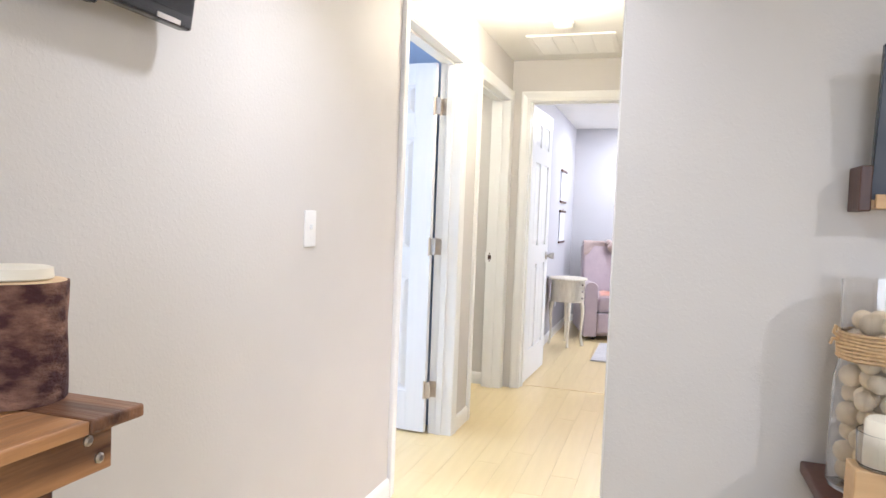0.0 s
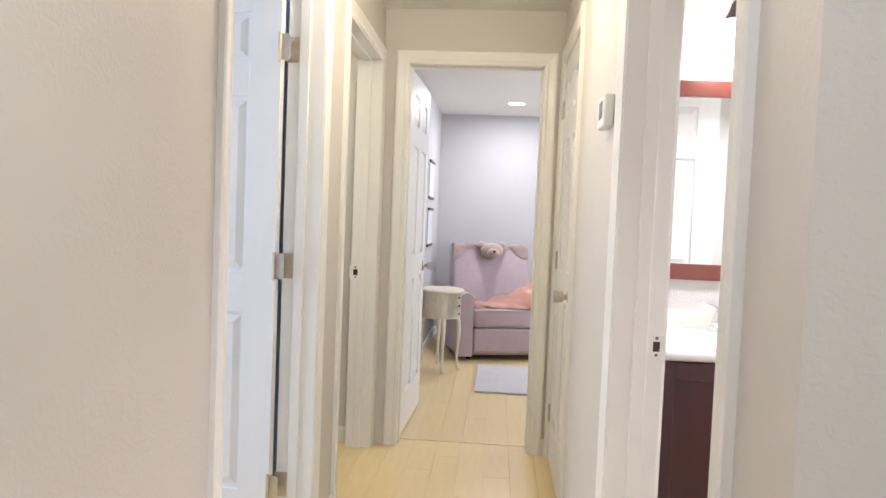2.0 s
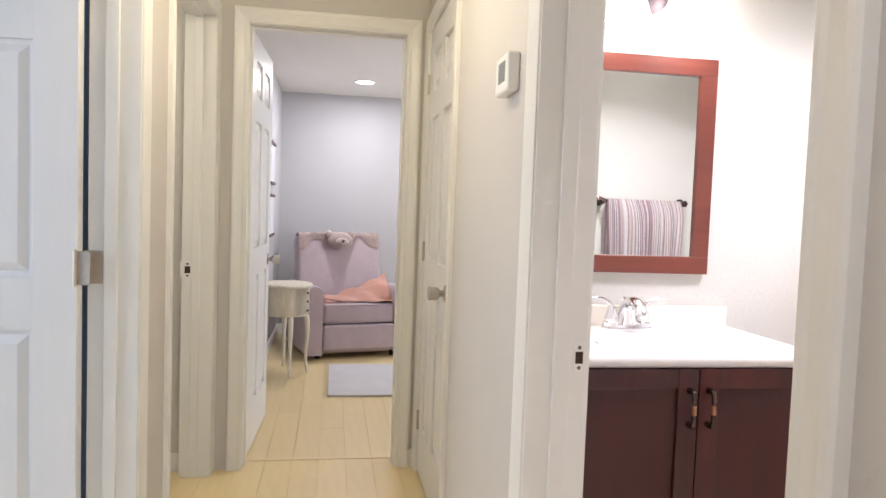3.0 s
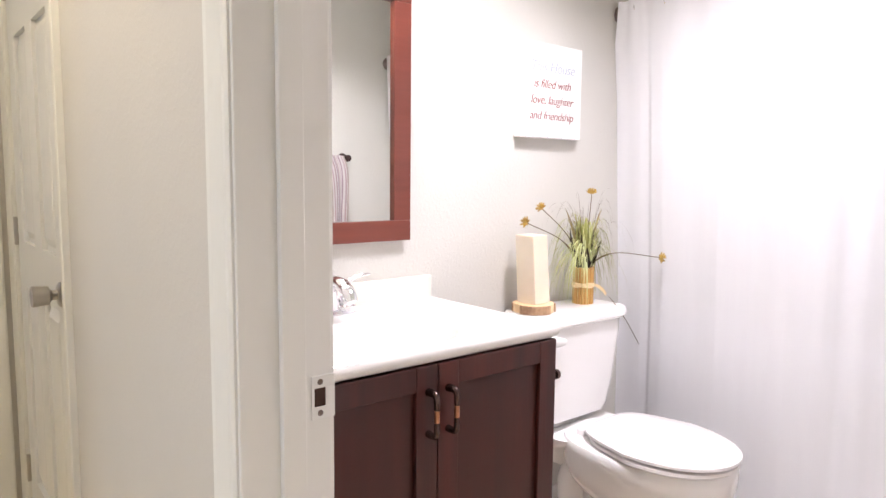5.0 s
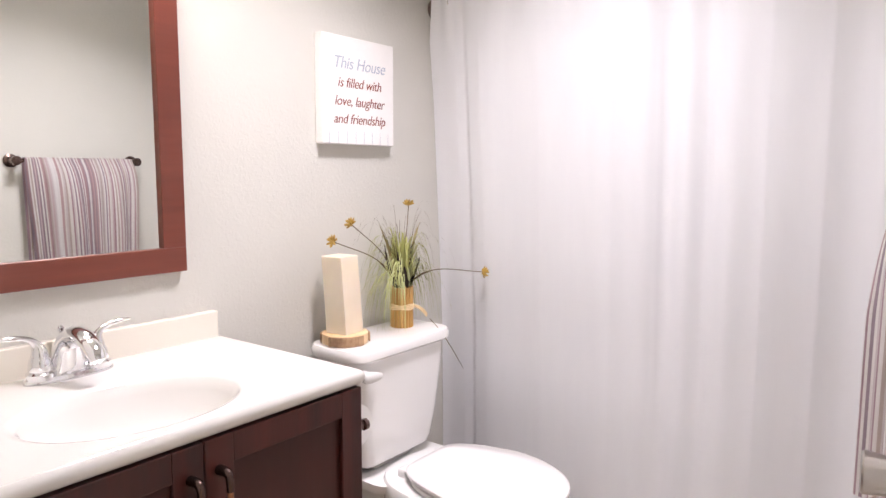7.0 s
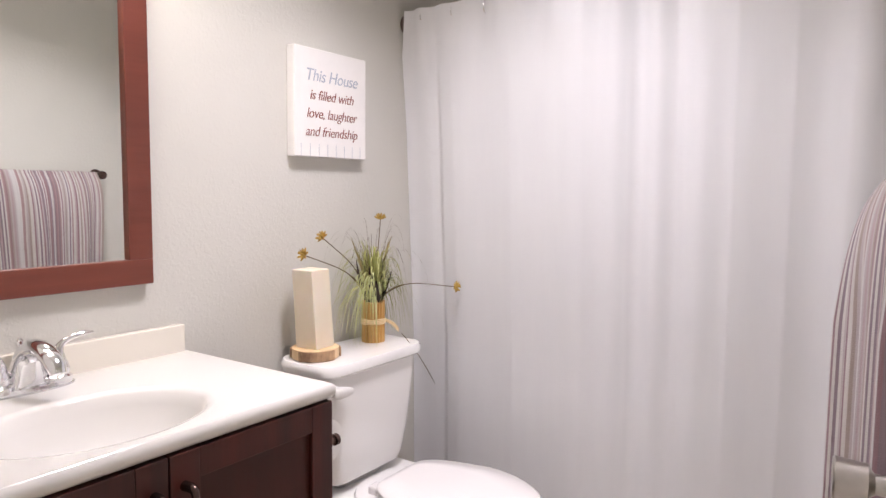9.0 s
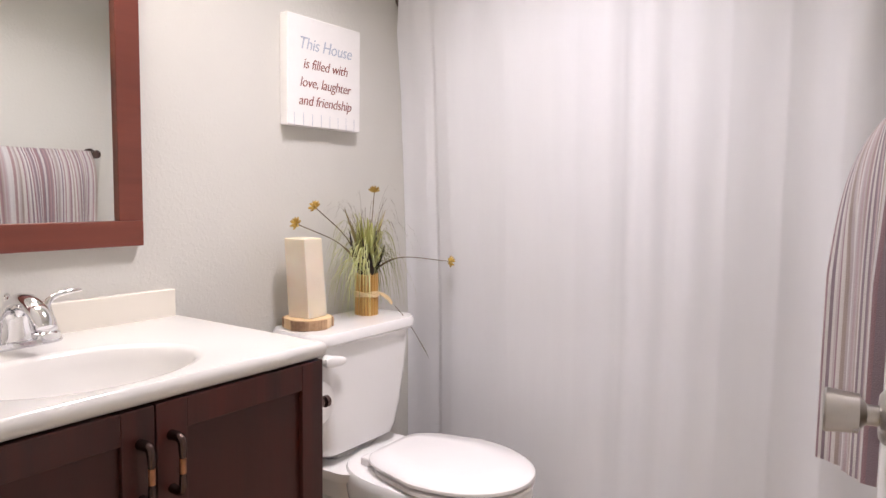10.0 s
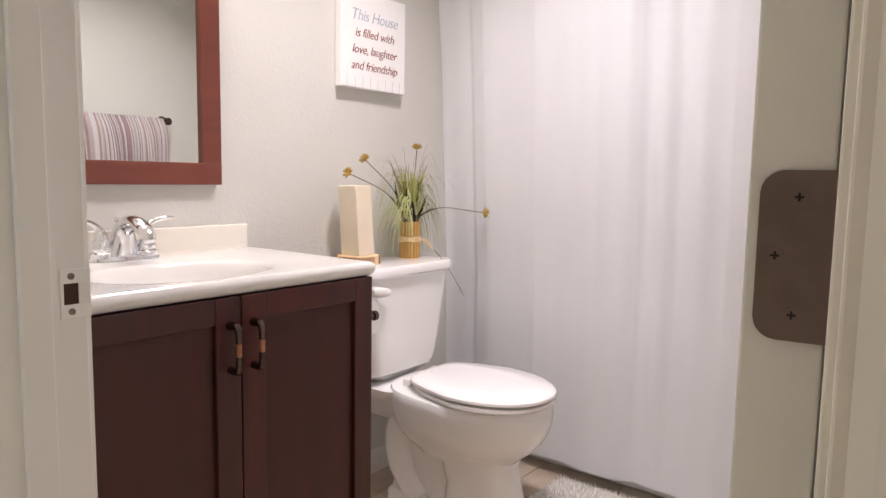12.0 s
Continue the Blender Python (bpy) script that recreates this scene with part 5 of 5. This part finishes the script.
def drape(u, v):
    """A furry skin with two hanging paws, laid over the top of the backrest."""
    x = -0.37 + 0.74 * u
    hang = 0.085 + 0.055 * math.cos(u * 4 * math.pi) + 0.015 * math.sin(u * 31)
    s = v * (hang + 0.16)
    if s < hang:
        y, z = -0.068, 0.606 - hang + s
    else:
        y, z = -0.068 + (s - hang), 0.611
    puff = 0.010 * math.sin(math.pi * min(1, v * 1.2)) + 0.007 * noise.noise((x * 16, z * 16, 1.3)) + 0.004 * noise.noise((x * 60, z * 60, 4.1))
    return tuple(BACK @ Vector((x, y - (puff if s < hang else 0), z + (0.006 + puff if s >= hang else 0))))


for f in [sheet(drape, 60, 24, 0.018)]:
    f.verts.ensure_lookup_table()
    ps.free()
    ps = f
for cx, cy, cz, rx, ry, rz in ((0.0, -0.105, 0.545, 0.115, 0.05, 0.075), (0.0, -0.155, 0.515, 0.062, 0.045, 0.042), (-0.10, -0.10, 0.600, 0.038, 0.024, 0.036), (0.10, -0.10, 0.600, 0.038, 0.024, 0.036)):
    bmesh.ops.create_icosphere(ps, subdivisions=3, radius=1, matrix=BACK @ pose(cx, cy, cz) @ Matrix.Diagonal((rx, ry, rz, 1)))
ps.normal_update()
for v in ps.verts:
    v.co += v.normal * 0.005 * noise.noise(v.co * 50)
plush = thing("plush_throw", pose(0, 0, 0), "dusty pink plush animal throw draped over the recliner", "plush toy")
part("fur", ps, M_PLUSH, plush, "", True)
bm = bmesh.new()
bmesh.ops.create_icosphere(bm, subdivisions=2, radius=0.013, matrix=BACK @ pose(0.0, -0.200, 0.520))
part("nose", bm, M_DARK, plush, "small dark nose", True)


def blanket(u, v):
    x = 0.13 + 0.56 * u
    y = 7.965 + 0.40 * v + 0.02 * math.sin(u * 5)
    rise = 0.30 * max(0, u - 0.22) ** 1.2 * max(0, v - 0.15) ** 0.8
    z = 0.466 + 0.010 * math.sin(u * 19 + v * 6) + 0.016 * max(0, math.sin(u * 9 + v * 11)) * v + rise
    if v < 0.10:
        z -= 0.35 * (0.10 - v) * (0.2 + u)
        y -= 0.01
    return tuple(CHAIR @ Vector((x + 0.05 * v - 0.405, y - 8.43, max(z, 0.462))))


bl = part("blanket", sheet(blanket, 50, 40, 0.012), M_PINK, smooth=True)
tagged(bl, "coral pink knitted blanket crumpled on the recliner seat", "blanket")

# half-moon side table
stb = thing("side_table", pose(-0.135, 7.58, 0), "distressed cream side table with three small drawers", "side table")
part("top", lathe([(0.185, 0.637), (0.195, 0.641), (0.197, 0.652), (0.19, 0.660), (0.002, 0.662)], 44, sx=0.95, sy=1.05), M_CHALK, stb, "", True)
part("body", lathe([(0.165, 0.43), (0.168, 0.44), (0.168, 0.636), (0.165, 0.637)], 44, sx=0.95, sy=1.05), M_CHALK, stb, "", True)
for i in range(3):
    z0 = 0.445 + i * 0.064

    def face(u, v, z0=z0):
        a = radians(-62 + u * 64)
        return ((0.172) * 0.95 * math.cos(a), 0.172 * 1.05 * math.sin(a), z0 + 0.056 * v)
    dw = part("drawer", sheet(face, 14, 1, 0.006), M_CHALK, stb, "curved drawer front")
    a = radians(-30)
    part("knob", lathe([(0.004, 0), (0.005, 0.006), (0.009, 0.010), (0.008, 0.016), (0.002, 0.018)], 14, pose(0.178 * 0.95 * math.cos(a), 0.178 * 1.05 * math.sin(a), z0 + 0.028, 0, 90, -30)), M_HINGE, dw, "dark metal knob", True)
for ang in (-75, -5, 100, 190):
    a = radians(ang)
    c, s = math.cos(a), math.sin(a)
    pts = bez((0.135 * c, 0.15 * s, 0.44), (0.19 * c, 0.205 * s, 0.30), (0.11 * c, 0.12 * s, 0.14), (0.165 * c, 0.185 * s, 0.0), 10)
    part("leg", tube(pts, [0.021, 0.021, 0.019, 0.017, 0.015, 0.0135, 0.012, 0.0115, 0.011, 0.012, 0.015], 12), M_CHALK, stb, "cabriole leg", True)

ol = thing("wall_outlet", pose(NX0, 8.10, 0.36), "white wall outlet low on the blue-grey wall", "outlet")
part("plate", boxes(((0.0005, -0.036, -0.058), (0.006, 0.036, 0.058)), bev=0.002), M_PLASTIC, ol)
for z in (-0.022, 0.022):
    part("socket", boxes(((0.0055, -0.016, z - 0.014), (0.0075, 0.016, z + 0.014)), bev=0.002), M_PLASTIC, ol)
random.seed(5)
rg = thing("area_rug", pose(0, 0, 0), "pale grey tufted rug on the wooden floor", "rug")
part("rug_body", boxes(((0.180, 6.87, 0.001), (1.42, 7.765, 0.016)), bev=0.006), M_RUG, rg)
for i, (z0, z1) in enumerate(((1.40, 1.75), (0.97, 1.32))):
    po = thing("hanging_print", pose(NX0, 8.30, z0), "pale hanging print between two dark wooden rails", "wall print", "hanging prints")
    part("paper", boxes(((0.006, -0.18, 0.01), (0.008, 0.18, z1 - z0 - 0.01))), M_POSTER, po)
    for z in (0, z1 - z0 - 0.022):
        part("rail", boxes(((0.001, -0.20, z), (0.018, 0.20, z + 0.022)), bev=0.002), M_RUSTIC_DARK, po, "dark wooden rail")
    part("cord", tube([(0.01, -0.12, z1 - z0), (0.008, 0, z1 - z0 + 0.025), (0.01, 0.12, z1 - z0)], 0.0012, 6), M_ROPE, po)

# ---- living room ----
tv = thing("television", pose(XL, 1.565, 1.785), "black flat-screen television mounted on the wall", "television")
TM = pose(0.085, 0, 0, 0, 8, 0)
part("body", boxes(((-0.025, -0.57, -0.20), (0.012, 0.57, 0.46)), bev=0.006), M_BLACK, tv, m=TM)
part("screen", boxes(((0.0122, -0.555, -0.17), (0.0135, 0.555, 0.445))), M_SCREEN, tv, "glossy dark screen", m=TM)
part("badge", boxes(((0.0125, 0.46, -0.196), (0.0138, 0.53, -0.186))), M_NICKEL, tv, "small pale badge bar", m=TM)
part("speaker_bump", boxes(((-0.022, 0.16, -0.215), (0.004, 0.32, -0.199)), bev=0.004), M_BLACK, tv, m=TM)
part("wall_bracket", boxes(((0.001, -0.25, 0.0), (0.05, 0.25, 0.25)), bev=0.002), M_BLACK, tv)

M_RUSTIC_END = wood("rustic_end_grain", (0.26, 0.12, 0.055), (0.06, 0.022, 0.012), 0.42, 0.8, 0, 0.1, 0.0015, 0.3, 2.4)
CT = 0.920
ct = thing("console_table", pose(0, 0, 0), "rustic stained wooden console table with bolted rails", "table")
cx0, cx1, cy0, cy1 = XL + 0.015, 0.028, 0.45, 1.674
for i in range(3):
    w = (cx1 - cx0) / 3
    part("top_board", boxes(((cx0 + i * w + 0.0008, cy0, CT - 0.019), (cx0 + (i + 1) * w - 0.0008, cy1 - 0.096, CT - 0.001 * (i % 2))), bev=0.003), M_RUSTIC, ct)
part("end_board", boxes(((cx0, cy1 - 0.095, CT - 0.019), (cx1 + 0.002, cy1, CT + 0.0005)), bev=0.004), M_RUSTIC_END, ct, "darker breadboard end")
part("front_rail", boxes(((cx1 - 0.065, cy0 + 0.05, CT - 0.091), (cx1 - 0.035, cy1 - 0.022, CT - 0.0195)), bev=0.003), M_RUSTIC, ct)
part("back_rail", boxes(((cx0 + 0.02, cy0 + 0.05, CT - 0.091), (cx0 + 0.05, cy1 - 0.022, CT - 0.0195)), bev=0.003), M_RUSTIC, ct)
part("end_rail", boxes(((cx0 + 0.0505, cy1 - 0.085, CT - 0.088), (cx1 - 0.0655, cy1 - 0.055, CT - 0.0195)), bev=0.003), M_RUSTIC, ct)
for x in (cx0 + 0.052, cx1 - 0.128):
    for y in (cy0 + 0.06, cy1 - 0.15):
        part("leg", boxes(((x, y, 0), (x + 0.06, y + 0.06, CT - 0.020)), bev=0.004), M_RUSTIC_DARK, ct)
for z in (CT - 0.040, CT - 0.070):
    part("bolt", lathe([(0.008, 0), (0.008, 0.003), (0.004, 0.005)], 8, pose(cx1 - 0.035, cy1 - 0.022 - (0.045 if z > CT - 0.05 else 0.025), z, 0, 90)), M_NICKEL, ct, "steel bolt head")

lg = thing("log_candle_holder", pose(-0.150, 1.612, CT), "dark bark-covered log candle holder on the table", "candle holder")
rings = []
for z in (0.001, 0.02, 0.05, 0.08, 0.10, 0.12, 0.145, 0.162, 0.172):
    rings.append([((0.071 + 0.004 * noise.noise((math.cos(a) * 3, math.sin(a) * 3, z * 14))) * math.cos(a), (0.071 + 0.004 * noise.noise((math.cos(a) * 3, math.sin(a) * 3, z * 14 + 5))) * math.sin(a), z) for a in (2 * math.pi * k / 48 for k in range(48))])
part("log", loft(rings), M_LOG, lg, "rough dark bark", True)
part("cut_face", lathe([(0.069, 0.172), (0.068, 0.1732), (0.004, 0.1735)], 40), M_SLICE, lg)
pc = thing("ivory_candle", pose(-0.150, 1.612, CT + 0.1745), "ivory candle set in a bark log holder", "candle")
part("wax", lathe([(0.050, 0), (0.052, 0.002), (0.051, 0.016), (0.045, 0.018), (0.004, 0.016)], 36), M_CANDLE, pc, "", True)

# things by the living-room wall
SBZ = 0.630
sb = thing("sideboard", pose(0, 0, 0), "dark wooden sideboard against the greige wall", "sideboard")
part("top", boxes(((1.085, 2.40, SBZ - 0.03), (2.2, YC - 0.003, SBZ)), bev=0.004), M_RUSTIC_DARK, sb)
part("body", boxes(((1.12, 2.43, 0.08), (2.165, YC - 0.004, SBZ - 0.0305)), bev=0.003), M_RUSTIC_DARK, sb)
for x in (1.13, 2.10):
    for y in (2.44, 2.70):
        part("leg", boxes(((x, y, 0), (x + 0.05, y + 0.05, 0.0795)), bev=0.003), M_RUSTIC_DARK, sb)
sh = thing("wall_shelf", pose(0, 0, 0), "pale pine picture shelf with dark wooden ends on the wall", "shelf")
part("ledge", boxes(((1.178, YC - 0.10, 1.262), (1.80, YC - 0.002, 1.282)), bev=0.002), M_PINE, sh)
part("front_lip", boxes(((1.185, YC - 0.112, 1.262), (1.79, YC - 0.1005, 1.294)), bev=0.002), M_PINE, sh)
part("end_block", boxes(((1.152, YC - 0.105, 1.255), (1.1775, YC - 0.002, 1.36)), bev=0.003), M_RUSTIC_DARK, sh, "dark wooden end")
pf = thing("slate_board", pose(1.182, YC - 0.070, 1.2825, 8), "dark slate board leaning on the pine shelf", "board")
part("slate", boxes(((0, -0.006, 0), (0.42, 0.006, 0.345)), bev=0.001), M_SLATE, pf)
part("edge_frame", boxes(((-0.004, -0.010, 0.001), (-0.0002, 0.008, 0.349)), ((-0.0002, -0.010, 0.3455), (0.42, 0.008, 0.352)), bev=0.001), M_BLACK, pf)
jr = thing("glass_jar", pose(1.212, 2.61, SBZ), "glass jar of cream pebbles with jute rope round its neck", "jar")
part("glass", lathe([(0.004, 0.003), (0.098, 0.004), (0.102, 0.012), (0.098, 0.25), (0.088, 0.30), (0.087, 0.345), (0.092, 0.39), (0.093, 0.47), (0.090, 0.47), (0.089, 0.39), (0.084, 0.345), (0.085, 0.30), (0.094, 0.25), (0.098, 0.014), (0.004, 0.009)], 40, cap=False), M_GLASS, jr, "clear glass", True)
bm = bmesh.new()
for k in range(8):
    z = 0.298 + k * 0.0078
    add_tube(bm, [((0.094 + 0.001 * math.sin(k * 5)) * math.cos(2 * math.pi * i / 28), 0.094 * math.sin(2 * math.pi * i / 28), z + 0.001 * math.sin(i + k)) for i in range(29)], 0.0041, 6)
add_tube(bm, [(-0.092, -0.012, 0.335), (-0.108, -0.02, 0.352), (-0.104, -0.02, 0.368)], 0.004, 6)
add_tube(bm, [(-0.092, -0.012, 0.335), (-0.110, -0.02, 0.338), (-0.115, -0.02, 0.325)], 0.004, 6)
part("rope", bm, M_ROPE, jr, "jute rope winding", True)
random.seed(11)
pb = None
for lay in range(9):
    for k in range(8):
        a = 2 * math.pi * (k + 0.5 * (lay % 2)) / 8
        r = (0.064 if k % 4 else 0.03) * (0.85 if lay > 5 else 1)
        s = random.uniform(0.85, 1.1)
        m = pose(r * math.cos(a), r * math.sin(a), 0.040 + lay * 0.042, random.uniform(0, 90), random.uniform(0, 90)) @ Matrix.Diagonal((s, s * 0.9, s, 1))
        if pb is None:
            bm = bmesh.new()
            bmesh.ops.create_icosphere(bm, subdivisions=2, radius=0.0255)
            pb = part("pebble", bm, M_STONE, jr, "", True, m)
        else:
            ob = new("pebble", pb.data)
            ob.parent, ob.matrix_basis = jr, m
cr = thing("wood_block", pose(1.195, 2.455, SBZ), "pale wooden block holding a candle glass", "wood block")
part("block", boxes(((-0.075, -0.04, 0.001), (0.13, 0.04, 0.10)), bev=0.003), M_PINE, cr)
cg = thing("candle_glass", pose(1.190, 2.455, SBZ + 0.101), "squat clear glass with an ivory candle", "candle glass")
part("glass", lathe([(0.003, 0.001), (0.056, 0.001), (0.060, 0.006), (0.062, 0.072), (0.0595, 0.072), (0.0575, 0.008), (0.054, 0.006), (0.003, 0.006)], 32, cap=False), M_GLASS, cg, "", True)
part("wax", lathe([(0.046, 0.0065), (0.048, 0.022), (0.048, 0.092), (0.044, 0.098), (0.003, 0.092)], 28), M_CANDLE, cg, "", True)

# ---- bathroom floor tiles ----
fixed("bath_floor", boxes(((XB + 0.001, 2.94, -0.0095), (3.29, WM - 0.001, -0.003))), M_GROUT, "grouted bed of the bathroom tiles")
bf = bpy.data.objects["bath_floor"]
tile = None
TS = 0.305
for i in range(7):
    for j in range(6):
        x, y = XB + 0.003 + i * (TS + 0.005), 2.95 + j * (TS + 0.005)
        w, h = min(TS, 2.60 - x), min(TS, WM - 0.004 - y)
        if w < 0.02 or h < 0.02:
            continue
        if tile is None:
            tile = part("tile", boxes(((0, 0, -0.003), (TS, TS, 0.0))), M_TILE, bf, m=pose(x, y, 0))
            continue
        ob = new("tile", tile.data)
        ob.parent, ob.matrix_basis = bf, pose(x, y, 0) @ Matrix.Diagonal((w / TS, h / TS, 1, 1))

# ---- laminate boards ----
fl = bpy.data.objects["floor"]
PW, PL = 0.127, 1.21
base_board = None
rest = bmesh.new()
random.seed(21)
for i in range(-27, 36):
    x = XL - 0.02 + i * PW
    if x + PW > 4.0 or x < -3.4:
        continue
    y = -3.0 - random.uniform(0, PL)
    while y < NY1:
        y0, y1 = max(y, -3.0), min(y + PL, NY1)
        y += PL
        if x > XL - 0.05 and y0 < YE + TH < y1:
            spans = [(y0, YE + TH - 0.012), (YE + TH + 0.012, y1)]
        else:
            spans = [(y0, y1)]
        for a, b in spans:
            if b - a < 0.01 or (x + PW > XB and a < WM + TH and b > 2.94 and x < 3.35):
                if not (x + PW > XB and a < 2.94 - 0.25):
                    continue
                b = min(b, 2.74)
                if b - a < 0.01:
                    continue
            near = XL - 0.15 < x < 1.1 and b > 2.2
            if near:
                m = pose(x + 0.0006, a + 0.0006, 0) @ Matrix.Diagonal(((PW - 0.0012) / 0.1, (b - a - 0.0012), 1, 1))
                if base_board is None:
                    base_board = part("board", boxes(((0, 0, -0.0098), (0.1, 1, 0.0))), M_PLANK, fl, m=m)
                else:
                    ob = new("board", base_board.data)
                    ob.parent, ob.matrix_basis = fl, m
            else:
                add_box(rest, (x + 0.0006, a + 0.0006, -0.0098), (x + PW - 0.0006, b - 0.0006, 0.0))
tagged(part("far_boards", rest, M_PLANK, fl, "pale maple laminate boards"), kind="stuff")
fixed("threshold", boxes(((DE[0], YE + TH - 0.014, -0.0095), (DE[1], YE + TH + 0.014, 0.004)), bev=0.002), M_STRIP, "pale wooden threshold strip")
